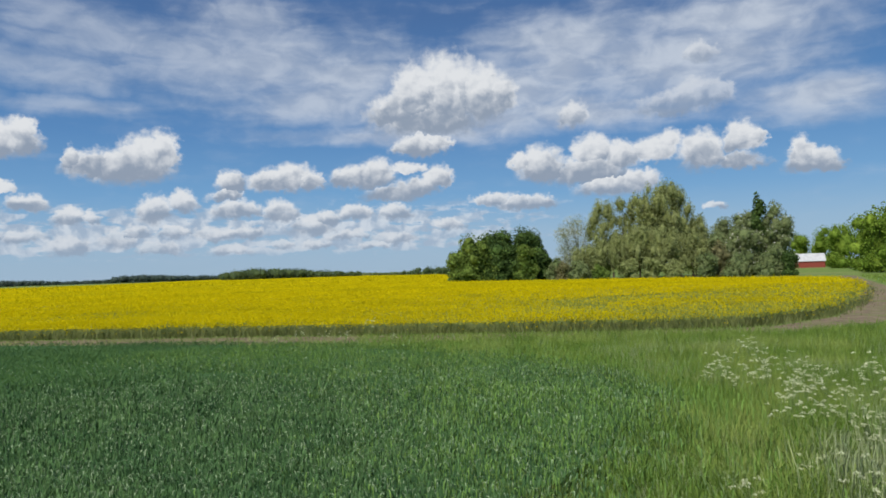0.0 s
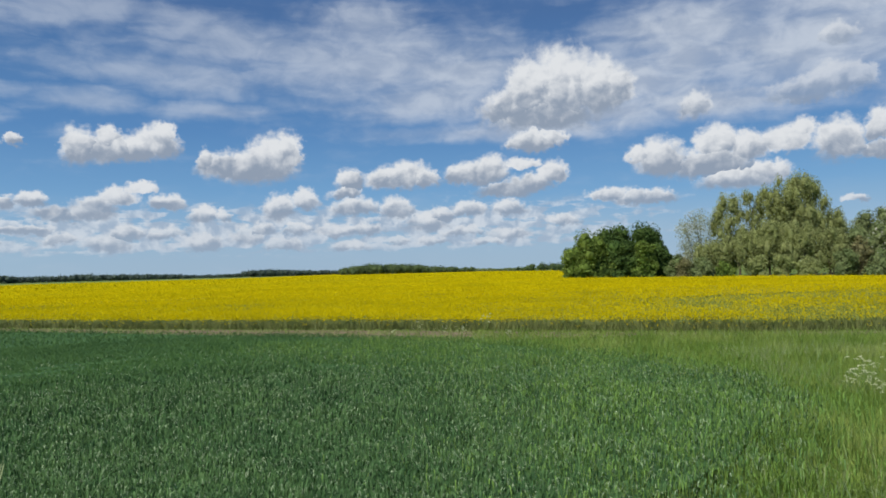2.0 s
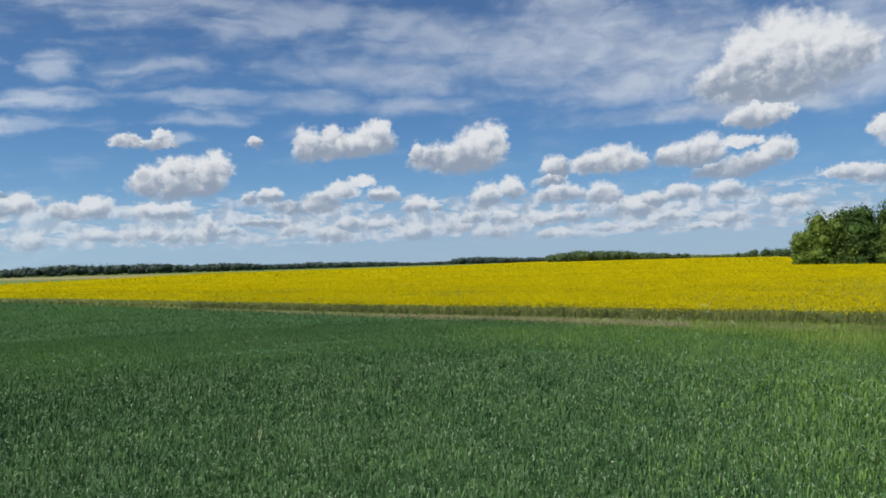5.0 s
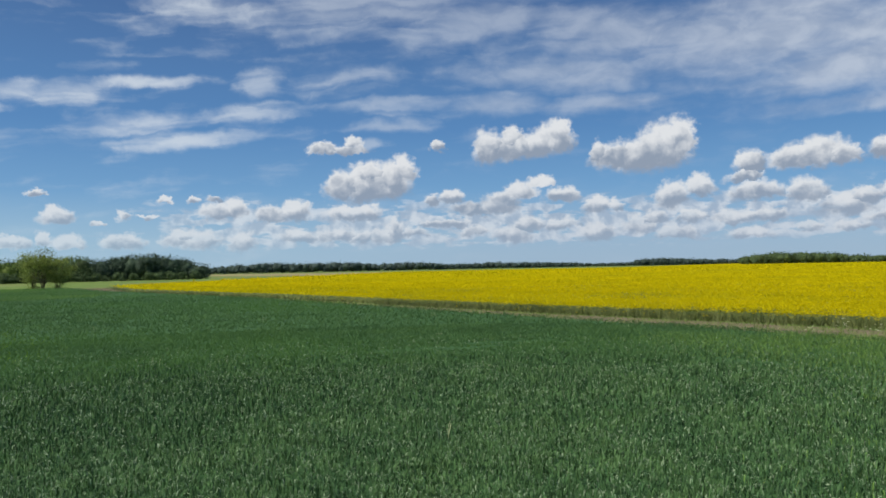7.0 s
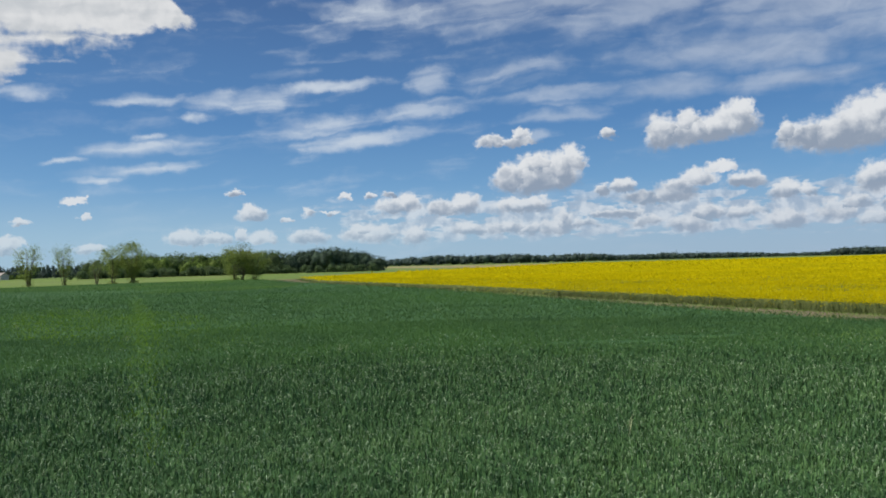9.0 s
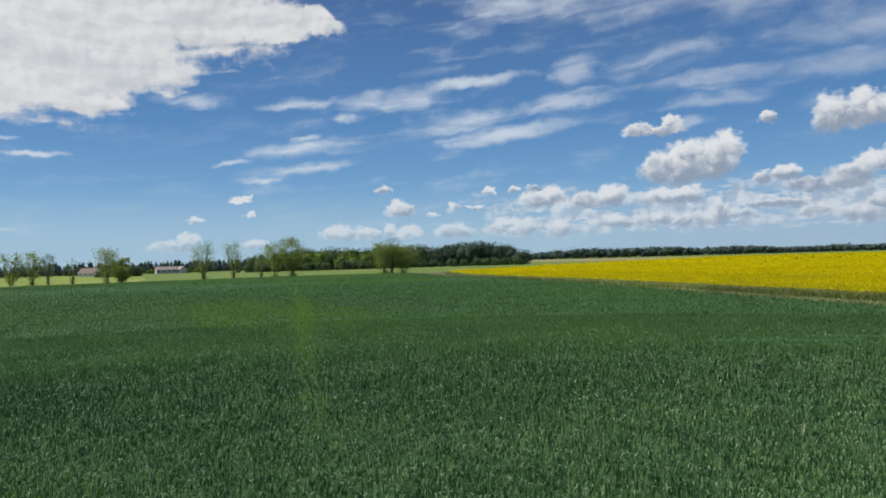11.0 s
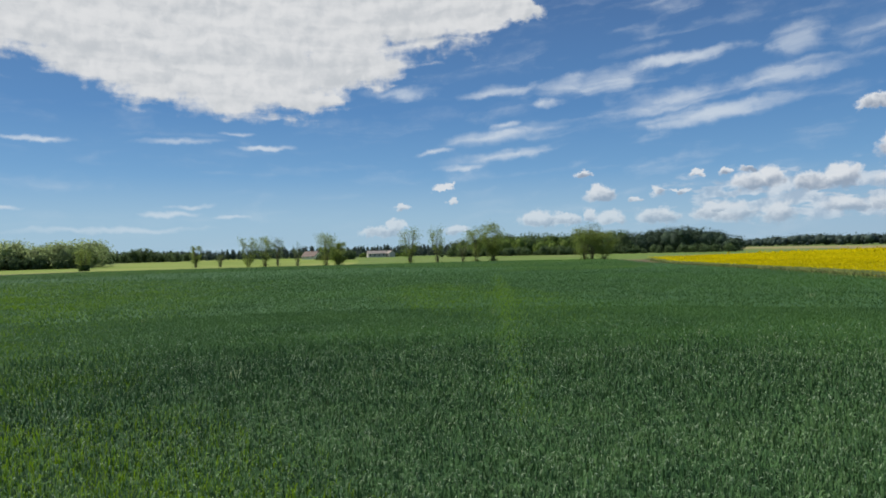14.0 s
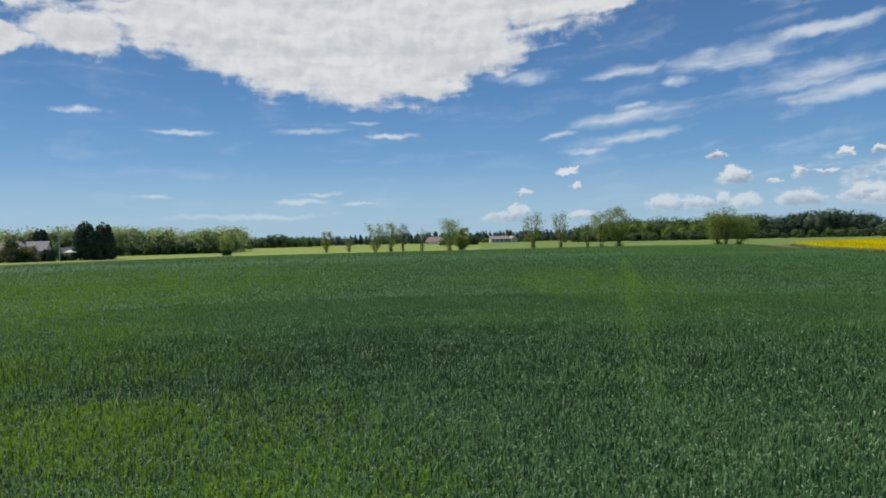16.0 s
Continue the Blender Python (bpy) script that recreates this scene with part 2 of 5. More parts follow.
# high broken sheet and streaks
# the streaks on the sunny side slant
slant = n.math("MULTIPLY", n.math("SUBTRACT", n.math("MINIMUM", n.math("MAXIMUM", az, 45.0), 85.0), 65.0), 0.11)
lean = n.add("ShaderNodeCombineXYZ")
n.link(slant, lean.inputs[1])
spot_v = n.vec("ADD", spot, lean.outputs[0])


def slanted(az0):
    return 0.11 * (min(max(az0, 45.0), 85.0) - 65.0)


veil = Field(n, n.vec("ADD", spot_v, n.vec("MULTIPLY", bend, (3.2, 1.1, 0))))
for az0, el0, wide, up in ((15.4, 16.4, 13.9, 4.20), (25.4, 17.6, 9.4, 2.36), (27.4, 12.4, 6.2, 0.84), (9.8, 13.6, 9.7, 2.63), (2.6, 10.9, 14.8, 0.95), (-10.3, 15.5, 5.3, 3.15), (-18.9, 15.5, 14.2, 4.73), (-28.4, 11.5, 7.1, 2.10), (-12.3, 11.9, 8.7, 1.58), (-23.0, 17.7, 11.6, 2.63), (14.5, 19.7, 5.6, 1.58), (-4.7, 11.7, 6.8, 1.84)):
    veil.add(az0, el0 + slanted(az0), wide, up)
veil.add(8.0, 15.6 + slanted(8.0), 9.0, 3.6)
veil.add(-6.0, 14.2 + slanted(-6.0), 7.0, 3.4)
veil.add(-11.0, 17.6 + slanted(-11.0), 10.0, 2.6)
veil.add(-10.0, 12.4 + slanted(-10.0), 9.0, 1.6)
for az0, el0, wide, up in ((38.0, 18.9, 8.6, 1.84), (45.1, 15.3, 2.8, 0.79), (43.7, 13.1, 5.3, 0.63), (44.1, 11.4, 4.2, 0.63), (35.3, 12.8, 5.2, 1.05), (46.1, 9.9, 1.3, 0.63), (31.2, 15.3, 10.5, 1.58), (28.5, 18.3, 6.5, 1.58)):
    veil.add(az0, el0 + slanted(az0), wide, up)
for az0, el0, wide, up in ((46.3, 20.1, 14.7, 2.21), (57.7, 19.7, 5.4, 1.58), (36.7, 19.1, 6.8, 1.84), (27.8, 14.4, 6.5, 1.31), (44.2, 12.8, 4.1, 0.63), (43.7, 11.4, 4.1, 0.74)):
    veil.add(az0, el0 + slanted(az0), wide, up)
for az0, el0, wide, up in ((69.0, 12.8, 4.2, 1.05), (76.5, 12.5, 3.1, 0.47), (72.5, 11.4, 1.1, 0.42), (63.6, 11.0, 5.0, 0.84), (54.9, 12.1, 4.3, 0.84), (54.4, 14.4, 2.0, 1.16), (48.3, 14.8, 4.2, 1.26), (62.7, 14.1, 5.0, 0.47), (60.0, 9.9, 5.5, 0.79), (81.9, 7.9, 1.9, 0.26), (76.3, 9.1, 4.5, 0.68), (76.1, 9.8, 1.2, 0.32), (76.6, 7.5, 4.9, 0.47), (79.6, 6.7, 2.0, 0.32), (83.8, 12.4, 2.2, 0.58), (41.9, 18.4, 3.8, 0.95)):
    veil.add(az0, el0 + slanted(az0), wide, up)
for az0, el0, wide, up in ((84.4, 12.5, 3.2, 0.6), (111.0, 8.4, 2.8, 0.35), (101.6, 8.6, 3.4, 0.4), (95.2, 8.2, 2.4, 0.35), (97.0, 9.3, 1.5, 0.3), (107.5, 2.0, 8.0, 0.36), (102.2, 3.2, 2.3, 0.35), (100.6, 3.8, 1.6, 0.3), (98.0, 2.9, 1.3, 0.25), (118.0, 9.8, 1.8, 0.4), (113.0, 3.6, 1.3, 0.25)):
    veil.add(az0, el0 + slanted(az0), wide, up * 0.7)
fibre = n.noise(n.vec("ADD", n.vec("MULTIPLY", spot_v, (0.15, 0.85, 0)), n.vec("MULTIPLY", bend, (0.7, 0.6, 0))), 1.0, 5.0, 0.48, 0.5)
flock = n.noise(n.vec("MULTIPLY", spot, (0.32, 0.6, 0)), 1.0, 5.0, 0.55, 0.4)
over = n.step(el, 21.0, 30.0, 0.0, 0.45)
cover = n.math("MAXIMUM", n.math("SUBTRACT", 1.0, veil.least), n.math("SUBTRACT", over, 0.2))
fray = n.math("MULTIPLY_ADD", n.math("SUBTRACT", fibre, 0.5), 1.5, n.math("MULTIPLY", n.math("SUBTRACT", flock, 0.5), 0.9))
cover = n.math("MULTIPLY_ADD", fray, n.math("MULTIPLY", n.step(az, 62.0, 85.0, 1.0, 0.6), n.step(az, 12.0, 50.0, 0.62, 1.1)), cover)
veil_mask = n.math("MULTIPLY", n.math("MULTIPLY", n.step(cover, -0.25, 0.95), n.math("MAXIMUM", n.step(fibre, 0.32, 0.62, 0.55, 1.0), n.step(az, 55.0, 35.0))), n.math("MAXIMUM", n.step(az, -4.0, 40.0, 0.88, 0.46), n.step(az, 46.0, 64.0, 0.46, 0.80)))
veil_colour = n.mix(n.step(az, 20.0, 62.0), n.mix(n.step(flock, 0.35, 0.65), (0.42, 0.495, 0.625), (0.60, 0.665, 0.765)), (0.73, 0.795, 0.865))

# the large white sheet on the sunny side
bank = Field(n, n.vec("ADD", spot, n.vec("MULTIPLY", bend, (4.0, 2.0, 0))))
for az0, el0, wide, up in ((95.0, 19.5, 17.0, 6.6), (96.5, 14.0, 9.0, 3.6), (101.5, 13.6, 7.0, 2.4), (106.5, 15.4, 6.5, 2.9), (108.0, 16.8, 9.5, 3.6), (92.0, 12.0, 3.0, 1.0), (84.0, 18.6, 7.0, 3.0), (78.0, 18.6, 3.2, 1.7), (75.4, 18.8, 2.0, 1.1), (118.0, 15.0, 4.0, 1.6), (123.0, 18.0, 6.0, 2.0), (89.0, 14.6, 5.5, 2.0), (74.6, 18.3, 1.7, 1.0), (123.0, 14.2, 3.0, 0.9)):
    bank.add(az0, el0, wide, up)
bank_thick = n.math("ADD", n.math("SUBTRACT", 1.0, bank.least), n.math("MULTIPLY_ADD", n.math("SUBTRACT", flock, 0.5), 0.65, n.math("MULTIPLY", n.math("SUBTRACT", fibre, 0.5), 0.85)))
bank_mask = n.math("MULTIPLY", n.step(n.math("MULTIPLY_ADD", n.math("SUBTRACT", rough, 0.5), 0.35, bank_thick), -0.14, 0.30), 0.97)
bank_colour = n.mix(n.step(n.math("MULTIPLY_ADD", relief, 0.7, n.math("MULTIPLY", fibre, 0.9)), 0.12, 0.70), (0.60, 0.63, 0.66), (0.80, 0.81, 0.82))

air = n.vec("MULTIPLY", air, (0.88, 0.975, 1.0))
colour = n.mix(veil_mask, air, veil_colour)
colour = n.mix(bank_mask, colour, bank_colour)
colour = n.mix(n.math("MULTIPLY", row_mask, 0.85), colour, row_colour)
haze = n.mix(n.step(az, 25.0, 75.0), (0.37, 0.48, 0.63), (0.42, 0.61, 0.75))
colour = n.mix(n.step(el, 0.5, 7.0, 0.45, 0.0), colour, haze)
colour = n.mix(n.math("MULTIPLY", heap_mask, n.step(el, 1.5, 8.0, 0.78, 1.0)), colour, n.mix(n.step(el, 0.5, 6.0, 0.35, 0.0), heap_colour, haze))
back = n.add("ShaderNodeBackground")
n.link(colour, back.inputs[0])
back.inputs[1].default_value = 0.92
n.link(back.outputs[0], n.add("ShaderNodeOutputWorld").inputs[0])

# ---- materials ----
def material(name, low, high, scale, rough=0.7, spec=0.3, bump=0.0, bump_scale=None, island=0.0, thin=0.0, patch=None, patch_scale=0.05, stretch=(1, 1, 1), pale=0.0, glow=None):
    """Two colours by noise; island: spread of lightness from piece to piece; thin: light let through; patch: a third colour in broad patches; pale: share of bleached pieces; glow: colour of the light let through."""
    m = bpy.data.materials.new(name)
    m.use_nodes = True
    n = Nodes(m.node_tree)
    place = n.vec("MULTIPLY", n.add("ShaderNodeTexCoord").outputs["Object"], stretch)
    grain = n.step(n.noise(place, scale, 5.0, 0.6), 0.32, 0.68)
    colour = n.mix(grain, low, high)
    if patch:
        colour = n.mix(n.step(n.noise(place, patch_scale, 3.0, 0.55), 0.45, 0.68), colour, patch)
    if island:
        r = n.add("ShaderNodeNewGeometry").outputs["Random Per Island"]
        hsv = n.add("ShaderNodeHueSaturation")
        n.put(hsv.inputs["Value"], n.step(r, 0.0, 1.0, 1.0 - island, 1.0 + island, False))
        n.put(hsv.inputs["Hue"], n.step(n.math("FRACT", n.math("MULTIPLY", r, 7.31)), 0.0, 1.0, 0.5 - 0.02 * island, 0.5 + 0.02 * island, False))
        n.link(colour, hsv.inputs["Color"])
        colour = hsv.outputs[0]
        if pale:
            colour = n.mix(n.math("GREATER_THAN", n.math("FRACT", n.math("MULTIPLY", r, 23.17)), 1.0 - pale), colour, (0.30, 0.42, 0.22))
    surf = n.add("ShaderNodeBsdfPrincipled")
    n.link(colour, surf.inputs["Base Color"])
    surf.inputs["Roughness"].default_value = rough
    surf.inputs["Specular IOR Level"].default_value = spec
    if bump:
        b = n.add("ShaderNodeBump")
        b.inputs["Strength"].default_value = 1.0
        b.inputs["Distance"].default_value = bump
        n.link(n.noise(place, bump_scale or scale, 5.0, 0.65), b.inputs["Height"])
        n.link(b.outputs[0], surf.inputs["Normal"])
    out = surf.outputs[0]
    if thin:
        t = n.add("ShaderNodeBsdfTranslucent")
        n.put(t.inputs["Color"], (*glow, 1) if glow else colour)
        mixed = n.add("ShaderNodeMixShader")
        mixed.inputs[0].default_value = thin
        n.link(out, mixed.inputs[1])
        n.link(t.outputs[0], mixed.inputs[2])
        out = mixed.outputs[0]
    n.link(out, n.add("ShaderNodeOutputMaterial").inputs[0])
    return m


CEREAL = material("cereal_leaf", (0.048, 0.108, 0.038), (0.086, 0.166, 0.055), 0.9, 0.6, 0.14, island=0.4, thin=0.04)
CEREAL_MID = material("cereal_mid", (0.066, 0.136, 0.046), (0.092, 0.178, 0.054), 0.3, 0.7, 0.10, island=0.10, thin=0.32, patch=(0.094, 0.192, 0.048), patch_scale=0.05)
CEREAL_FAR = material("cereal_far", (0.058, 0.140, 0.043), (0.084, 0.186, 0.052), 0.16, 0.8, 0.05, 0.05, 2.5, island=0.12, patch=(0.088, 0.20, 0.040), patch_scale=0.035)
# crop green cut down by the self-shadowing that a flat sheet misses
CEREAL_TOP_SHADED = material("cereal_top_shaded", (0.030, 0.072, 0.017), (0.045, 0.096, 0.021), 0.16, 0.9, 0.05, 0.05, 2.5, patch=(0.054, 0.108, 0.021), patch_scale=0.035)
# dark green that carries the shade between the blades
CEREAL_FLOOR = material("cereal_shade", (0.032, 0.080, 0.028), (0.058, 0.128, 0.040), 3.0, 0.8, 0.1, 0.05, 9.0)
CEREAL_RIM = material("cereal_rim", (0.11, 0.21, 0.042), (0.17, 0.295, 0.062), 0.7, 0.6, 0.15, island=0.3, thin=0.2)
# yellow of the lane and thin crop, brightened for backlight and flare as well
CEREAL_WEAK_LIT = material("cereal_weak_lit", (0.115, 0.225, 0.020), (0.17, 0.295, 0.030), 0.9, 0.6, 0.1, island=0.25, thin=0.35, glow=(0.19, 0.32, 0.012))
RAPE = material("rape_flower", (0.54, 0.45, 0.004), (0.63, 0.535, 0.006), 1.2, 0.9, 0.0, island=0.10, thin=0.42, patch=(0.46, 0.405, 0.008), patch_scale=0.12)
# flower yellow lowered by the petals' own shade, which a flat sheet lacks
RAPE_TOP_SHADED = material("rape_shaded_canopy", (0.325, 0.265, 0.002), (0.395, 0.325, 0.003), 0.3, 0.95, 0.0, 0.02, 2.0, patch=(0.27, 0.245, 0.006), patch_scale=0.06, stretch=(0.35, 1.0, 1.0))
# dimmer than the petals: shade down between the flower heads, put into the colour
RAPE_UNDERSHADE = material("rape_undershade", (0.26, 0.24, 0.012), (0.40, 0.345, 0.008), 1.6, 0.95, 0.0, 0.06, 4.0)
RAPE_LEAF = material("rape_leaf", (0.15, 0.20, 0.045), (0.25, 0.29, 0.075), 1.5, 0.7, 0.2, island=0.35, thin=0.3)
RAPE_STEM = material("rape_stem", (0.085, 0.110, 0.032), (0.155, 0.175, 0.055), 1.5, 0.6, 0.3, island=0.4, thin=0.2)
GRASS = material("verge_grass", (0.125, 0.215, 0.034), (0.205, 0.300, 0.058), 0.5, 0.6, 0.12, island=0.35, thin=0.38, patch=(0.28, 0.35, 0.09), patch_scale=0.3, pale=0.03)
LUSH_GRASS = material("lush_grass", (0.075, 0.155, 0.020), (0.125, 0.225, 0.032), 0.6, 0.6, 0.12, island=0.35, thin=0.35)
SEED = material("grass_heads", (0.25, 0.31, 0.15), (0.38, 0.43, 0.23), 2.0, 0.7, 0.2, island=0.3, thin=0.35)
DRY = material("dry_grass", (0.24, 0.20, 0.12), (0.36, 0.31, 0.19), 1.0, 0.75, 0.2, island=0.3, thin=0.3)
GROUND = material("meadow_ground", (0.10, 0.16, 0.035), (0.15, 0.22, 0.05), 0.35, 0.9, 0.1, 0.06, 4.0, patch=(0.17, 0.20, 0.07), patch_scale=0.02)
SOIL = material("bare_soil", (0.13, 0.10, 0.068), (0.225, 0.175, 0.125), 1.4, 0.95, 0.1, 0.05, 7.0, patch=(0.14, 0.16, 0.06), patch_scale=0.5)
STUBBLE = material("stubble", (0.26, 0.20, 0.10), (0.33, 0.27, 0.14), 0.03, 0.95, 0.1, 0.05, 1.0, patch=(0.20, 0.22, 0.08), patch_scale=0.01)
PALE = material("pale_meadow", (0.15, 0.215, 0.035), (0.20, 0.26, 0.05), 0.04, 0.9, 0.1, 0.05, 1.0, patch=(0.25, 0.27, 0.085), patch_scale=0.012)
BARK = material("bark", (0.06, 0.05, 0.035), (0.14, 0.115, 0.09), 4.0, 0.9, 0.1, 0.03, 14.0, stretch=(1, 1, 0.25))
UMBEL = material("umbel_cream", (0.60, 0.63, 0.38), (0.76, 0.78, 0.56), 8.0, 0.7, 0.2, island=0.2, thin=0.3)
STALK = material("green_stalk", (0.13, 0.20, 0.05), (0.18, 0.26, 0.07), 5.0, 0.6, 0.3)


def leafy(name, low, high, thin=0.35, spread=0.45):
    return material(name, low, high, 0.3, 0.7, 0.12, island=spread, thin=thin)


LEAF_DARK = leafy("leaf_dark_green", (0.044, 0.082, 0.022), (0.082, 0.138, 0.034), 0.3, 0.4)
LEAF_FRESH = leafy("leaf_fresh_green", (0.105, 0.165, 0.032), (0.180, 0.255, 0.055))
LEAF_BRIGHT = leafy("leaf_bright_green", (0.115, 0.195, 0.022), (0.205, 0.30, 0.042))
LEAF_WILLOW = leafy("leaf_willow", (0.250, 0.290, 0.110), (0.345, 0.385, 0.160), 0.45, 0.25)
LEAF_PALE = leafy("leaf_pale_willow", (0.30, 0.335, 0.20), (0.40, 0.43, 0.28), 0.45, 0.2)
BLOSSOM = leafy("pale_blossom", (0.52, 0.52, 0.44), (0.64, 0.64, 0.56), 0.3, 0.2)
LEAF_GREY = leafy("leaf_grey_green", (0.14, 0.19, 0.075), (0.23, 0.27, 0.12), 0.35, 0.3)
LEAF_PINE = leafy("leaf_pine", (0.044, 0.072, 0.048), (0.072, 0.110, 0.066), 0.22, 0.3)
# next three: air haze mixed into the leaf colours, paler, the spruce bluish
LEAF_HAZY_SPRUCE = leafy("leaf_hazy_spruce", (0.074, 0.108, 0.092), (0.100, 0.140, 0.114), 0.45, 0.2)
LEAF_FAR_HAZY = leafy("leaf_far_hazy_green", (0.085, 0.130, 0.056), (0.128, 0.182, 0.076), 0.5, 0.3)
LEAF_HAZY_BIRCH = leafy("leaf_hazy_birch", (0.25, 0.315, 0.14), (0.33, 0.40, 0.18), 0.65, 0.25)
LEAF_RUST = leafy("leaf_rust", (0.18, 0.18, 0.085), (0.26, 0.24, 0.11))
LEAF_YOUNG = leafy("leaf_young", (0.17, 0.225, 0.06), (0.27, 0.33, 0.09), 0.6, 0.35)
# sunlit leaf bends: the glint is painted as a paler green
CEREAL_LIT_TIP = material("cereal_lit_tip", (0.17, 0.25, 0.13), (0.30, 0.385, 0.235), 3.0, 0.7, 0.1, island=0.3, thin=0.1)
RED_WOOD = material("red_boards", (0.16, 0.035, 0.025), (0.24, 0.055, 0.04), 6.0, 0.8, 0.2, 0.01, 12.0, stretch=(6, 6, 0.4))
PLASTER = material("white_plaster", (0.66, 0.64, 0.58), (0.78, 0.76, 0.71), 2.0, 0.85, 0.2, 0.004, 20.0)
# tan of the far farm; on the grey-roofed house its darkness paints shade
SHADED_TAN_WALL = material("shaded_tan_wall", (0.42, 0.40, 0.35), (0.56, 0.53, 0.47), 1.5, 0.9, 0.1, 0.004, 12.0)
PALE_ROOF = material("weathered_pale_roof", (0.26, 0.225, 0.195), (0.36, 0.315, 0.28), 3.0, 0.8, 0.2, 0.03, 6.0)
METAL_ROOF = material("pale_metal_roof", (0.36, 0.37, 0.38), (0.48, 0.49, 0.49), 1.2, 0.45, 0.4, 0.006, 5.0)
TILE_ROOF = material("brown_tile_roof", (0.165, 0.12, 0.10), (0.24, 0.18, 0.15), 3.0, 0.8, 0.2, 0.03, 6.0)
GREY_ROOF = material("grey_tile_roof", (0.13, 0.12, 0.13), (0.21, 0.20, 0.21), 3.0, 0.75, 0.3, 0.03, 6.0)
GLASS = material("dark_window", (0.02, 0.025, 0.03), (0.04, 0.05, 0.06), 1.0, 0.08, 0.6)
POLE = material("grey_pole", (0.30, 0.30, 0.29), (0.42, 0.42, 0.40), 5.0, 0.6, 0.4)


# ---- mesh helpers ----
def mesh_of(name, verts, faces_size, index, mat, smooth=False):
    """A mesh from arrays: vertices, the corners of each face, and the corner indices."""
    verts, faces_size, index = np.asarray(verts, np.float32), np.asarray(faces_size, np.int32), np.asarray(index, np.int32)
    me = bpy.data.meshes.new(name)
    me.vertices.add(len(verts))
    me.vertices.foreach_set("co", verts.ravel())
    me.loops.add(len(index))
    me.loops.foreach_set("vertex_index", index)
    me.polygons.add(len(faces_size))
    start = np.zeros(len(faces_size), np.int32)
    start[1:] = np.cumsum(faces_size)[:-1]
    me.polygons.foreach_set("loop_start", start)
    me.update(calc_edges=True)
    if smooth:
        me.polygons.foreach_set("use_smooth", np.ones(len(faces_size), bool))
    me.materials.append(mat)
    return me


def part(name, data, parent=None, label=""):
    ob = new(name, data)
    if parent is not None:
        ob.parent = parent
    return tagged(ob, label) if label else ob


def bm_mesh(name, bm, mat, smooth=False):
    me = bpy.data.meshes.new(name)
    bm.normal_update()
    bm.to_mesh(me)
    bm.free()
    me.materials.append(mat)
    if smooth:
        me.polygons.foreach_set("use_smooth", np.ones(len(me.polygons), bool))
    return me


def inside(poly, x, y):
    """Which of the points lie in the polygon."""
    p = np.asarray(poly, float)
    hit = np.zeros(len(x), bool)
    for (x0, y0), (x1, y1) in zip(p, np.roll(p, -1, 0)):
        if y0 != y1:
            hit ^= ((y0 > y) != (y1 > y)) & (x < (x1 - x0) * (y - y0) / (y1 - y0) + x0)
    return hit


def inset(poly, deep):
    """The polygon drawn in by so many metres."""
    p = np.asarray(poly, float)
    area = 0.5 * np.sum(p[:, 0] * np.roll(p[:, 1], -1) - np.roll(p[:, 0], -1) * p[:, 1])
    e = np.roll(p, -1, 0) - p
    nrm = np.stack([-e[:, 1], e[:, 0]], 1) / np.linalg.norm(e, axis=1)[:, None] * np.sign(area)
    m = nrm + np.roll(nrm, 1, 0)
    m /= np.maximum((m * m).sum(1), 0.8)[:, None] / 2
    return [tuple(q) for q in p + m * deep]


def at(az, d):
    """The place at a bearing in degrees, turned left from +y, and a distance."""
    return -d * math.sin(radians(az)), d * math.cos(radians(az))


def sheet(name, poly, z, mat, label, sunk=(), low=0.0):
    """A level sheet; sunk: corners that lie at the height low instead."""
    bm = bmesh.new()
    ring = [bm.verts.new((x, y, low if k in sunk else z)) for k, (x, y) in enumerate(poly)]
    face = bm.faces.new(ring)
    if face.normal.z < 0 or face.calc_area() < 0:
        face.normal_flip()
    bm.faces.ensure_lookup_table()
    bmesh.ops.triangulate(bm, faces=bm.faces[:])
    bmesh.ops.recalc_face_normals(bm, faces=bm.faces[:])
    if bm.faces and bm.faces[:][0].normal.z < 0:
        bmesh.ops.reverse_faces(bm, faces=bm.faces[:])
    return tagged(new(name, bm_mesh(name, bm, mat)), label, name.split("_")[-1], kind="structure")


rng = np.random.default_rng(7)


def scatter(poly, near, far, density, az=(-42.0, 132.0), soft=0.0):
    """Random places in the polygon, between two distances from the middle of the walk, so many to the square metre."""
    a0, a1 = radians(az[0]), radians(az[1])
    count = int(density * 0.5 * (a1 - a0) * (far * far - near * near))
    r = np.sqrt(rng.uniform(near * near, far * far, count))
    a = rng.uniform(a0, a1, count)
    x, y = -r * np.sin(a), r * np.cos(a)
    ok = inside(poly, x + rng.normal(size=count) * soft, y + rng.normal(size=count) * soft)
    return np.stack([x[ok], y[ok]], 1)


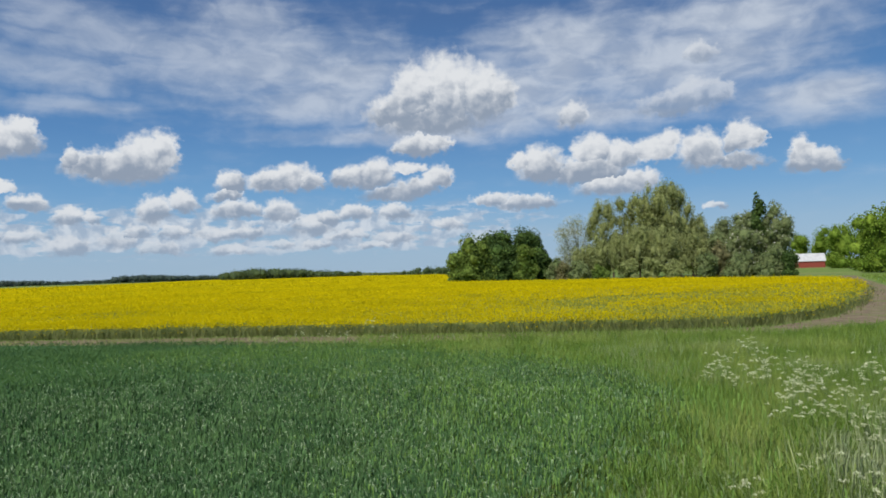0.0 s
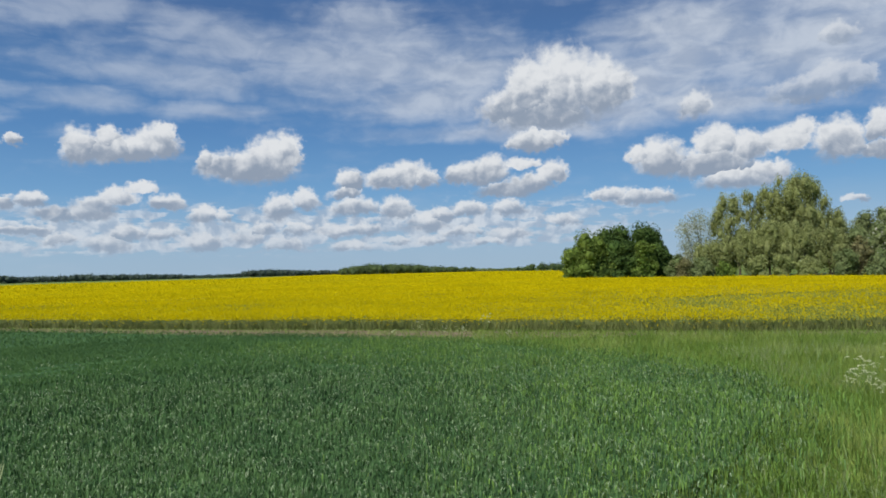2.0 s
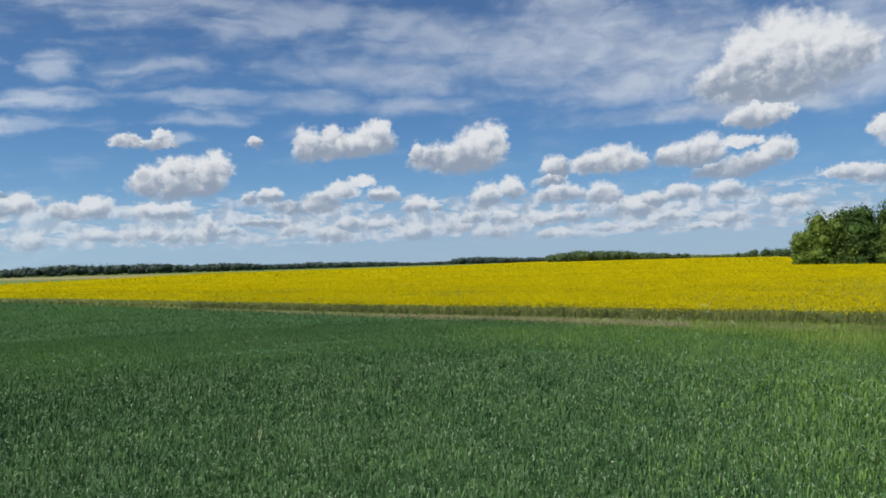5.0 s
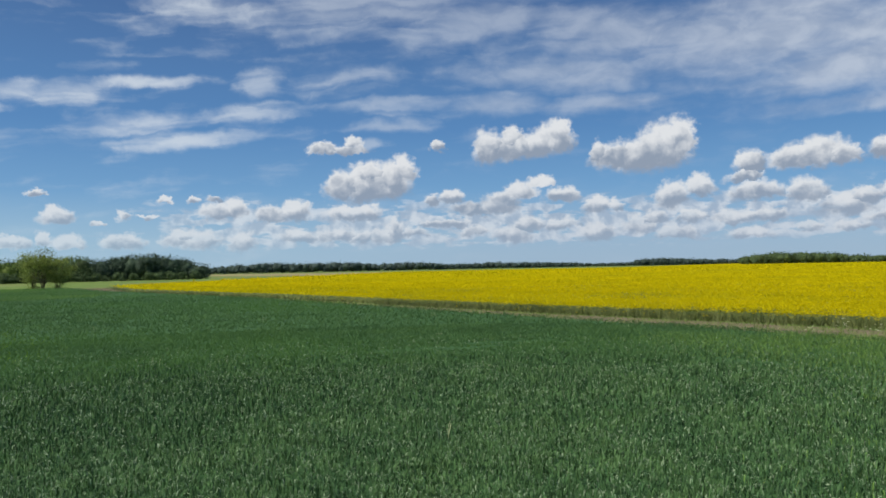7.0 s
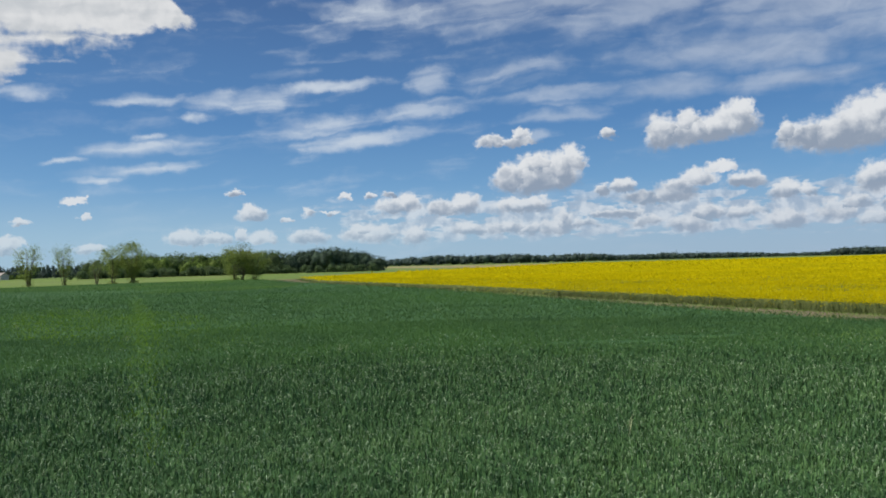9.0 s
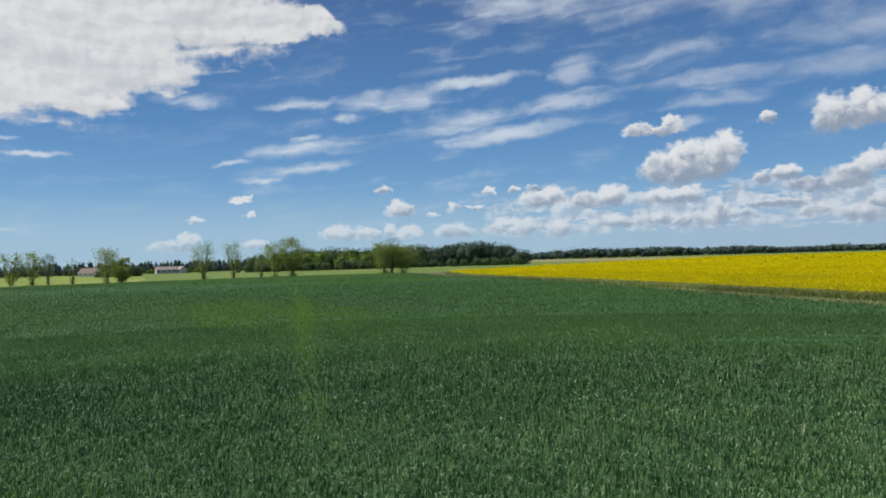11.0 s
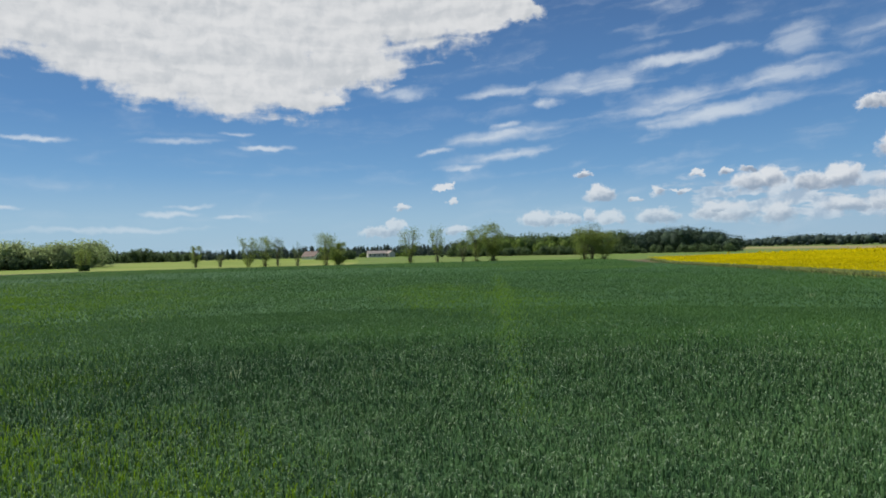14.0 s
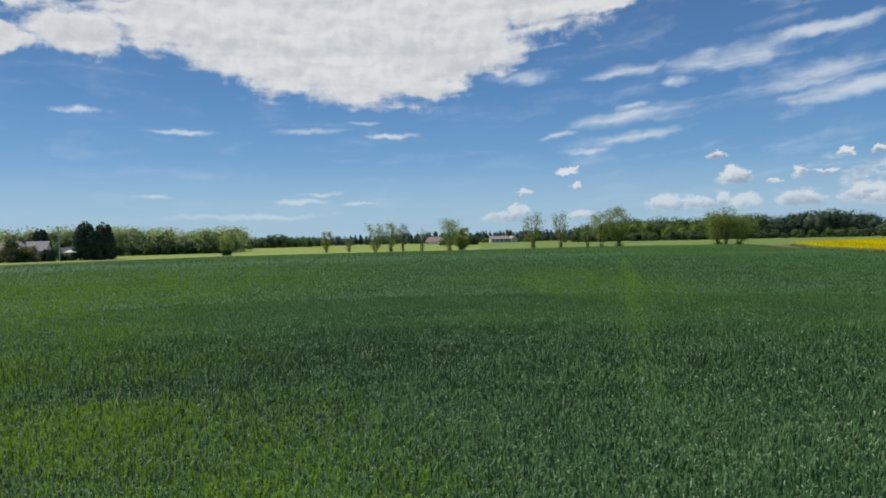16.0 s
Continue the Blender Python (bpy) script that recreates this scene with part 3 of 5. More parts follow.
def blades(xy, z0, height, width, lean, droop):
    """Grass blades: a quad and a tip each, leaning and drooping. height: (least, most)."""
    k = len(xy)
    h = rng.uniform(height[0], height[1], k) * swell(xy, 0.9, 0.28)
    a = rng.uniform(0, 2 * np.pi, k)
    b = a + rng.uniform(-0.6, 0.6, k) + np.pi / 2
    wide = width * rng.uniform(0.6, 1.3, k)
    side = np.stack([np.cos(b), np.sin(b), np.zeros(k)], 1) * wide[:, None] * 0.5
    out = np.stack([np.cos(a), np.sin(a), np.zeros(k)], 1)
    base = np.stack([xy[:, 0], xy[:, 1], np.full(k, z0) if np.isscalar(z0) else z0], 1)
    l1 = lean * h * rng.uniform(0.2, 1.0, k)
    mid = base + out * l1[:, None] * 0.6
    mid[:, 2] += h * 0.8
    d = droop * rng.uniform(0.0, 1.0, k)
    tip = mid + out * (h * (0.12 + 0.35 * d))[:, None]
    tip[:, 2] += h * (0.28 - 0.42 * d)
    v = np.stack([base - side, base + side, mid + side * 0.9, mid - side * 0.9, tip], 1).reshape(-1, 3)
    i = np.arange(k)[:, None] * 5
    idx = (i + np.array([[0, 1, 2, 3, 3, 2, 4]])).ravel()
    return v, np.tile([4, 3], k), idx


def spikes(xy, z0, height, width, lean):
    """Simple blades for the distance, a triangle each."""
    k = len(xy)
    h = rng.uniform(height[0], height[1], k) * swell(xy, 1.3, 0.2)
    a, b = rng.uniform(0, 2 * np.pi, k), rng.uniform(0, np.pi, k)
    side = np.stack([np.cos(b), np.sin(b), np.zeros(k)], 1) * (width * rng.uniform(0.6, 1.3, k))[:, None] * 0.5
    base = np.stack([xy[:, 0], xy[:, 1], np.full(k, z0)], 1)
    tip = base + np.stack([np.cos(a) * lean * h, np.sin(a) * lean * h, h], 1) * rng.uniform(0.6, 1.0, k)[:, None]
    return np.stack([base - side, base + side, tip], 1).reshape(-1, 3), np.full(k, 3), np.arange(3 * k)


def hooks(xy, z0, height, width, reach):
    """Upright leaves with a tip bent over, two faces each. height: (least, most); reach: length of the bent tip."""
    k = len(xy)
    h = rng.uniform(height[0], height[1], k)
    a = rng.uniform(0, 2 * np.pi, k)
    b = a + np.pi / 2 + rng.uniform(-0.5, 0.5, k)
    side = np.stack([np.cos(b), np.sin(b), np.zeros(k)], 1) * (width * rng.uniform(0.6, 1.3, k))[:, None] * 0.5
    out = np.stack([np.cos(a), np.sin(a), np.zeros(k)], 1)
    base = np.stack([xy[:, 0], xy[:, 1], np.full(k, z0)], 1)
    knee = base + out * (h * rng.uniform(0.05, 0.32, k))[:, None]
    knee[:, 2] += h
    bow = rng.random(k) ** 1.5
    tip = knee + out * (reach * rng.uniform(0.3, 1.2, k) * (0.25 + bow))[:, None]
    tip[:, 2] += reach * (0.8 - 1.1 * bow)
    v = np.stack([base - side, base + side, knee + side, knee - side, tip], 1).reshape(-1, 3)
    idx = (np.arange(k)[:, None] * 5 + np.array([[0, 1, 2, 3, 3, 2, 4]])).ravel()
    return v, np.tile([4, 3], k), idx


def swell(xy, size, much):
    """Slow unevenness of plant heights, about 1, in patches of that many metres."""
    x, y = xy[:, 0] / size, xy[:, 1] / size
    f = np.sin(1.9 * x + 1.3 * np.sin(1.1 * y)) * np.sin(1.5 * y + 1.7 * np.sin(0.8 * x)) + 0.5 * np.sin(4.1 * x + 2.0 * np.sin(2.3 * y)) * np.sin(3.7 * y + 1.1)
    return 1 + much * f


def arches(xy, z0, height, width, reach):
    """Crop leaves that rise, arch over and hang at the tip, three faces each."""
    k = len(xy)
    h = rng.uniform(height[0], height[1], k) * swell(xy, 0.8, 0.22)
    a = rng.uniform(0, 2 * np.pi, k)
    b = a + np.pi / 2 + rng.uniform(-0.5, 0.5, k)
    side = np.stack([np.cos(b), np.sin(b), rng.normal(size=k) * 0.2], 1) * (width * rng.uniform(0.6, 1.3, k))[:, None] * 0.5
    out = np.stack([np.cos(a), np.sin(a), np.zeros(k)], 1)
    bow, long = rng.random(k), reach * rng.uniform(0.5, 1.3, k)
    base = np.stack([xy[:, 0], xy[:, 1], np.full(k, z0)], 1)
    knee = base + out * (h * rng.uniform(0.05, 0.25, k))[:, None]
    knee[:, 2] += h
    crest = knee + out * (long * (0.2 + 0.35 * bow))[:, None]
    crest[:, 2] += long * (0.6 - 0.45 * bow)
    tip = crest + out * (long * (0.3 + 0.3 * bow))[:, None]
    tip[:, 2] += long * (0.35 - 1.1 * bow)
    v = np.stack([base - side * 0.8, base + side * 0.8, knee + side, knee - side, crest + side * 0.8, crest - side * 0.8, tip], 1).reshape(-1, 3)
    idx = (np.arange(k)[:, None] * 7 + np.array([[0, 1, 2, 3, 3, 2, 4, 5, 5, 4, 6]])).ravel()
    return v, np.tile([4, 4, 3], k), idx


def curls(centre, length, width):
    """Bent-over leaf tips: narrow slips that rise, turn over and hang, three faces each."""
    k = len(centre)
    a = rng.uniform(0, 2 * np.pi, k)
    l = (length * rng.uniform(0.5, 1.4, k))[:, None]
    out = np.stack([np.cos(a), np.sin(a), np.zeros(k)], 1)
    up = np.array([0.0, 0.0, 1.0])
    side = (np.stack([-np.sin(a), np.cos(a), rng.normal(size=k) * 0.3], 1)) * (width * rng.uniform(0.6, 1.3, k))[:, None] * 0.5
    fall = rng.uniform(-0.1, 0.7, k)[:, None]
    p1 = centre + up * l * 0.42 + out * l * 0.10
    p2 = p1 + out * l * 0.32 + up * l * (0.16 - 0.25 * fall)
    tip = p2 + out * l * 0.22 - up * l * fall * 0.7
    v = np.stack([centre - side * 0.7, centre + side * 0.7, p1 + side, p1 - side, p2 + side * 0.9, p2 - side * 0.9, tip], 1).reshape(-1, 3)
    idx = (np.arange(k)[:, None] * 7 + np.array([[0, 1, 2, 3, 3, 2, 4, 5, 5, 4, 6]])).ravel()
    return v, np.tile([4, 4, 3], k), idx


def faded(xy, start, end):
    """Thins the places out (or, with end before start, in) between two distances."""
    r = np.hypot(xy[:, 0], xy[:, 1])
    return xy[rng.random(len(xy)) < np.clip((end - r) / (end - start), 0, 1)]


def cards(centre, size, out=None, flat=0.6):
    """Small leaf-like diamonds of four corners, facing at random, or partly along out."""
    k = len(centre)
    nrm = rng.normal(size=(k, 3))
    nrm /= np.linalg.norm(nrm, axis=1)[:, None]
    if out is not None:
        nrm = nrm * flat + out
        nrm /= np.linalg.norm(nrm, axis=1)[:, None] + 1e-9
    t = np.cross(nrm, rng.normal(size=(k, 3)))
    t /= np.linalg.norm(t, axis=1)[:, None] + 1e-9
    b = np.cross(nrm, t)
    s = (size * rng.uniform(0.6, 1.35, k))[:, None]
    bend = nrm * s * rng.uniform(-0.25, 0.25, k)[:, None]
    v = np.stack([centre - t * s, centre - b * s * 0.62 + bend, centre + t * s, centre + b * s * 0.62 + bend], 1).reshape(-1, 3)
    return v, np.full(k, 4), np.arange(4 * k)


def clumps(centre, size, out, flat):
    """Leaf clumps of far woods, a triangle each, facing partly along out."""
    k = len(centre)
    nrm = rng.normal(size=(k, 3))
    nrm = nrm / np.linalg.norm(nrm, axis=1)[:, None] * flat + out
    nrm /= np.linalg.norm(nrm, axis=1)[:, None] + 1e-9
    t = np.cross(nrm, rng.normal(size=(k, 3)))
    t /= np.linalg.norm(t, axis=1)[:, None] + 1e-9
    b = np.cross(nrm, t)
    s = (size * rng.uniform(0.6, 1.35, k))[:, None]
    return np.stack([centre - t * s - b * s * 0.5, centre + t * s - b * s * 0.4, centre + b * s * 0.9], 1).reshape(-1, 3), np.full(k, 3), np.arange(3 * k)


def flecks(centre, size):
    """Tiny petals, a triangle each."""
    k = len(centre)
    a, b = rng.normal(size=(k, 3)), rng.normal(size=(k, 3))
    a /= np.linalg.norm(a, axis=1)[:, None]
    b /= np.linalg.norm(b, axis=1)[:, None]
    s = (size * rng.uniform(0.7, 1.5, k))[:, None]
    return np.stack([centre - a * s, centre + a * s, centre + b * s * 1.3], 1).reshape(-1, 3), np.full(k, 3), np.arange(3 * k)


ROUND = []
for j in range(1, 6):
    for q in range(8):
        a, e = 2 * math.pi * (q + 0.5 * (j % 2)) / 8, math.pi * (j / 6 - 0.5)
        ROUND.append((math.cos(a) * math.cos(e), math.sin(a) * math.cos(e), math.sin(e)))
ROUND = np.array([(0, 0, -1), *ROUND, (0, 0, 1)])
ROUND_SIZE = np.array([3] * 8 + [4] * 32 + [3] * 8)
ROUND_INDEX = np.array([i for q in range(8) for i in (0, 1 + (q + 1) % 8, 1 + q)]
                       + [i for j in range(4) for q in range(8) for i in (1 + 8 * j + q, 1 + 8 * j + (q + 1) % 8, 9 + 8 * j + (q + 1) % 8, 9 + 8 * j + q)]
                       + [i for q in range(8) for i in (33 + q, 33 + (q + 1) % 8, 41)])


def masses(lobes, scale, rugged=0.13):
    """Uneven inner bodies of foliage, one to each lobe."""
    verts, k = [], len(lobes)
    for x, y, z, rx, ry, rz in lobes:
        bump = 1 + rugged * rng.normal(size=len(ROUND))
        v = np.array([x, y, z]) + ROUND * bump[:, None] * scale * np.array([rx, ry, rz])
        v[:, 2] = np.maximum(v[:, 2], 0.04)
        verts.append(v)
    idx = (np.arange(k)[:, None] * len(ROUND) + ROUND_INDEX[None]).ravel()
    return np.concatenate(verts), np.tile(ROUND_SIZE, k), idx


def joined(*sets):
    verts, sizes, index, base = [], [], [], 0
    for v, s, i in sets:
        verts.append(v), sizes.append(s), index.append(i + base)
        base += len(v)
    return np.concatenate(verts), np.concatenate(sizes), np.concatenate(index)


def stuff(name, sets, mat, label, category):
    v, s, i = joined(*sets)
    return tagged(new(name, mesh_of(name, v, s, i, mat)), label, category, kind="stuff")


def tube(points, radii, sides=7):
    """A tapered tube along points."""
    pts = [Vector(p) for p in points]
    verts, index, sizes = [], [], []
    for j, p in enumerate(pts):
        way = (pts[min(j + 1, len(pts) - 1)] - pts[max(j - 1, 0)]).normalized()
        a = way.orthogonal().normalized()
        b = way.cross(a)
        for q in range(sides):
            w = 2 * math.pi * q / sides
            verts.append(p + (a * math.cos(w) + b * math.sin(w)) * radii[j])
    for j in range(len(pts) - 1):
        for q in range(sides):
            index += [j * sides + q, j * sides + (q + 1) % sides, (j + 1) * sides + (q + 1) % sides, (j + 1) * sides + q]
            sizes.append(4)
    return np.array([tuple(v) for v in verts]), np.array(sizes), np.array(index)


# ---- the land ----
CEREAL_EDGE = [(1.3, 8.6), (2.8, 10.4), (4.1, 13.5), (4.7, 15.6), (4.5, 18.7), (2.8, 22.2), (0.2, 25.1), (-4.0, 28.2), (-9.0, 30.2), (-18.0, 32.4), (-42.0, 38.7), (-64.0, 44.6),
               (-114.0, 53.0), (-150.0, 61.5), (-158.0, 60.0), (-166.0, 34.0), (-162.0, 11.0), (-159.0, -14.0), (-151.0, -49.0), (-126.0, -67.0), (-110.0, -73.0), (-90.0, -110.0), (-40.0, -60.0), (-7.0, -5.0), (-3.5, 3.0)]
RAPE_EDGE = [(9.3, 33.2), (14.7, 33.8), (20.0, 38.0), (27.0, 47.0), (36.0, 61.0), (47.0, 80.0), (55.0, 100.0), (53.0, 110.0), (42.0, 130.0), (20.0, 146.0), (2.4, 160.0), (9.0, 300.0),
             (-2.0, 480.0), (-129.0, 860.0), (-286.0, 900.0), (-232.0, 470.0), (-320.0, 330.0), (-193.0, 123.0), (-152.0, 70.0), (-114.0, 56.5), (-64.0, 48.0), (-24.0, 39.3), (-11.0, 37.2), (0.0, 35.0)]
STRIP = [(10.0, 30.5), (0.0, 30.0), (-12.0, 30.3), (-18.0, 30.6), (-42.0, 37.1), (-64.0, 43.6), (-114.0, 52.6), (-150.0, 61.6), (-152.0, 69.5), (-114.0, 56.0), (-64.0, 47.5), (-24.0, 38.9), (-11.0, 36.8), (0.0, 34.6), (9.3, 32.8)]
TRACK = [(8.0, 31.6), (14.5, 30.6), (19.5, 33.0), (24.0, 37.8), (31.0, 47.0), (44.0, 70.0), (58.0, 98.0), (72.0, 125.0), (70.0, 127.0), (55.5, 99.0), (41.0, 71.0), (28.0, 48.6), (20.8, 38.2), (15.0, 33.5), (9.0, 33.0)]
VERGE = [(1.0, 5.5), (3.0, 3.0), (30.0, 20.0), (60.0, 60.0), (85.0, 128.0), (73.0, 126.0), (45.0, 70.0), (32.0, 47.0), (24.5, 37.4), (20.0, 32.4), (14.5, 30.0), (8.0, 31.0), (0.0, 29.8), (-12.0, 30.0), (-9.5, 29.2), (-4.0, 27.7), (0.2, 25.3), (2.9, 22.4), (4.6, 18.8), (4.8, 15.6), (4.2, 13.5), (2.9, 10.4)]
PALE_EDGE = [at(*q) for q in ((89, 170), (95, 166), (108, 165), (117, 150), (124, 145), (127, 240), (112, 236), (105, 400), (98, 660), (90, 640), (89, 420), (88.5, 312), (88, 285), (88, 215))]

bm = bmesh.new()
bmesh.ops.create_circle(bm, cap_ends=True, cap_tris=True, segments=96, radius=4800.0)
if bm.faces[:][0].normal.z < 0:
    bmesh.ops.reverse_faces(bm, faces=bm.faces[:])
tagged(new("ground", bm_mesh("ground", bm, GROUND)), "level green farmland reaching to the horizon", "ground", kind="structure")
sheet("pale_meadow", PALE_EDGE, 0.02, PALE, "pale yellow-green meadow beyond the cereal field")
sheet("stubble_field", [(-330.0, 345.0), (-420.0, 430.0), (-640.0, 400.0), (-560.0, 330.0), (-420.0, 262.0), (-300.0, 245.0)], 0.03, STUBBLE, "tan stubble field far behind the rapeseed")
sheet("soil_strip", STRIP, 0.012, SOIL, "bare brown soil strip along the rapeseed field")
sheet("dirt_track", TRACK, 0.02, SOIL, "worn brown dirt track curving round the rapeseed field")
# raised sheet below the leaf tops, painted as dark as the crop's shade
sheet("cereal_field", inset(CEREAL_EDGE, 0.7), 0.36, CEREAL_FLOOR, "green floor of the dense cereal field, shade painted in its colour")
# darkened sheet under the blossom, its shade painted
sheet("rapeseed_field", inset(RAPE_EDGE, 0.9), 0.50, RAPE_UNDERSHADE, "dim yellow sheet under the rapeseed flowers, shade in its colour")
FAR_BLOOM = [(51.0, 98.0), (50.0, 109.0), (41.0, 127.0), (19.0, 144.0), (1.4, 158.0), (8.0, 300.0), (-3.0, 478.0), (-129.0, 856.0), (-284.0, 896.0), (-230.0, 470.0), (-318.0, 329.0), (-191.0, 122.5),
             (-146.0, 72.0), (-110.0, 68.0), (-62.0, 62.0), (-24.0, 56.0), (0.0, 54.0), (20.0, 62.0), (38.0, 78.0)]
sheet("rapeseed_bloom_field", FAR_BLOOM, 0.57, RAPE_TOP_SHADED, "even rapeseed canopy, yellow dimmed for shade among the flowers")
sheet("meadow_strip", [at(*q) for q in ((88, 300), (75, 302), (60, 298), (60, 306), (75, 312), (88, 312))], 0.03, PALE, "pale grass strip along the foot of the wood")
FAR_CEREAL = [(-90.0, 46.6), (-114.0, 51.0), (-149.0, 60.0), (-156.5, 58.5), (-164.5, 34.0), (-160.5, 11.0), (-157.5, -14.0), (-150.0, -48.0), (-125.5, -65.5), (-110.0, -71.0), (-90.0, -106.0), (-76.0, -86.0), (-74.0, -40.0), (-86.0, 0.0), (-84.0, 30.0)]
# level top whose blade shade is only in its dark colour
sheet("cereal_far_field", FAR_CEREAL, 0.385, CEREAL_TOP_SHADED, "even top of the far cereal field, darkened for shade between blades", (0, 10, 11, 12, 13), 0.33)
# upright side of the rapeseed stand, a little behind its outermost plants
bm = bmesh.new()
ring = inset(RAPE_EDGE, 0.9)
low = [bm.verts.new((x, y, 0.0)) for x, y in ring]
high = [bm.verts.new((x, y, 0.495)) for x, y in ring]
for k in range(len(low)):
    j = (k + 1) % len(low)
    bm.faces.new((low[k], low[j], high[j], high[k]))
tagged(new("rapeseed_side", bm_mesh("rapeseed_side", bm, RAPE_STEM)), "dense green side of the rapeseed stand", "crop", kind="structure")

# ---- crops and grass ----
# thin patches; the sunward ones mostly paint the brightening by backlight and flare
THIN_LIT = [(-7.0, -2.6, 3.8, 2.8), (-9.5, -5.5, 5.5, 4.2), (-15.0, -9.5, 8.0, 5.0), (-26.0, -18.0, 14.0, 9.0), (-44.0, -24.0, 24.0, 16.0), (-62.0, -30.0, 26.0, 22.0), (-42.0, 8.0, 15.0, 4.6, 0.55)]
DENTS = [(-16.9, 17.0, -15.6, 18.9), (-15.4, 18.6, -14.6, 20.2), (-15.9, 20.2, -14.0, 22.4), (-7.2, 20.6, -4.4, 20.2)]  # short runs where the crop is pressed down


def lit_thinness(xy):
    """How yellow and thin the cereal stands at each place, 0 to 1; sunward it stands in for glow."""
    t = np.zeros(len(xy))
    for x, y, rx, ry, *most in THIN_LIT:
        q = 1.25 - np.hypot((xy[:, 0] - x) / rx, (xy[:, 1] - y) / ry)
        t = np.maximum(t, np.clip(q * 1.1, 0, most[0] if most else 1))
    t[t > 0] *= [0.35 + 0.65 * min(1.0, max(0.0, 0.6 + 1.5 * noise.noise(Vector((x * 0.33, y * 0.33, 4.0))))) for x, y in xy[t > 0]]
    return t


LANE = [(-11.0, 2.7), (-16.4, 3.8), (-39.0, 9.1), (-85.0, 18.8), (-85.0, 20.0), (-39.0, 9.9), (-16.4, 4.4), (-11.0, 3.2)]
BORDER = [(0.6, 8.0), (1.8, 8.6), (3.4, 10.4), (4.8, 14.0), (5.2, 18.5), (3.6, 22.6), (0.6, 25.8), (-4.0, 28.0), (-10.0, 29.2), (-12.0, 27.0), (-9.0, 23.5), (-4.5, 20.5), (-2.0, 17.5), (0.0, 14.5), (0.0, 12.0), (-0.8, 10.0)]


def strong(near, far, density, soft=0.3):
    xy = scatter(CEREAL_EDGE, near, far, density, soft=soft)
    gone = 0.6 * lit_thinness(xy) + 0.6 * inside(LANE, *(xy + rng.normal(size=xy.shape) * 0.25).T) + 0.62 * inside(BORDER, *(xy + rng.normal(size=xy.shape) * 0.9).T)
    for x0, y0, x1, y1 in DENTS:
        along = np.clip(((xy - (x0, y0)) @ (x1 - x0, y1 - y0)) / ((x1 - x0) ** 2 + (y1 - y0) ** 2), 0, 1)
        off = xy - np.array([x0, y0]) - along[:, None] * (x1 - x0, y1 - y0)
        gone = gone + 0.9 * (np.hypot(off[:, 0], off[:, 1]) < 0.22 + 0.12 * rng.random(len(xy)))
    return xy[rng.random(len(xy)) > gone]


def weak_lit(near, far, density):
    xy = scatter(CEREAL_EDGE, near, far, density, (60, 132))
    return xy[rng.random(len(xy)) < lit_thinness(xy)]


stuff("cereal_crop", [
    arches(faded(strong(6.5, 15.5, 460), 11.5, 15.5), 0.36, (0.03, 0.11), 0.012, 0.075),
    spikes(faded(strong(6.5, 15.5, 330), 11.5, 15.5), 0.34, (0.06, 0.16), 0.011, 0.35),
    hooks(strong(2.5, 6.5, 90), 0.33, (0.06, 0.17), 0.014, 0.05),
    hooks(scatter(CEREAL_EDGE, 4.0, 24.0, 12, (132, 200)), 0.30, (0.08, 0.20), 0.03, 0.05),
    hooks(faded(faded(strong(11.5, 24.0, 230), 15.5, 11.5), 17, 24), 0.36, (0.05, 0.13), 0.016, 0.06),
    spikes(faded(faded(strong(11.5, 24.0, 240), 15.5, 11.5), 18, 24), 0.35, (0.08, 0.17), 0.016, 0.4),
], CEREAL, "dense dark green cereal crop with arching bluish leaves", "crop")
stuff("cereal_crop", [
    spikes(faded(strong(16.0, 34.0, 240), 24, 16), 0.37, (0.06, 0.13), 0.026, 0.5),
    spikes(faded(strong(34.0, 100.0, 50), 44, 100), 0.36, (0.07, 0.14), 0.052, 0.6),
], CEREAL_MID, "dense even green cereal crop across the field", "crop")
stuff("far_cereal_crop", [spikes(faded(scatter(CEREAL_EDGE, 36, 172, 7, soft=0.5), 80, 36), 0.33, (0.12, 0.18), 0.08, 0.8)], CEREAL_FAR, "even dark green cereal crop further off", "crop")


# extra slips on the crop top that carry the painted glints
def lit_tips(near, far, density, length, width):
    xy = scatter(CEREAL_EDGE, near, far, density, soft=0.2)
    xy = xy[rng.random(len(xy)) > 0.6 * lit_thinness(xy)]
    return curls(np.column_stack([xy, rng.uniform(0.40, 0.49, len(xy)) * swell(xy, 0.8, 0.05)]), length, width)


stuff("cereal_lit_tips", [lit_tips(6.5, 12, 95, 0.075, 0.0085), lit_tips(12, 20, 56, 0.07, 0.012), lit_tips(20, 27, 8, 0.08, 0.018)], CEREAL_LIT_TIP, "bent leaf ends of the cereal crop, paled as painted sun glints", "crop")
stuff("weak_lit_cereal", [
    arches(weak_lit(6.6, 14.0, 330), 0.32, (0.06, 0.18), 0.013, 0.08),
    spikes(weak_lit(14.0, 28.0, 330), 0.32, (0.10, 0.24), 0.022, 0.5),
    spikes(weak_lit(28.0, 60.0, 90), 0.32, (0.10, 0.22), 0.042, 0.7),
    spikes(weak_lit(60.0, 110.0, 16), 0.33, (0.11, 0.20), 0.085, 0.9),
    spikes(faded(scatter(LANE, 9, 90, 130, (60, 90), soft=0.28), 22, 85), 0.33, (0.10, 0.22), 0.02, 0.6),
], CEREAL_WEAK_LIT, "yellowish lane and thin patches in the cereal, partly painted sun glow", "crop")
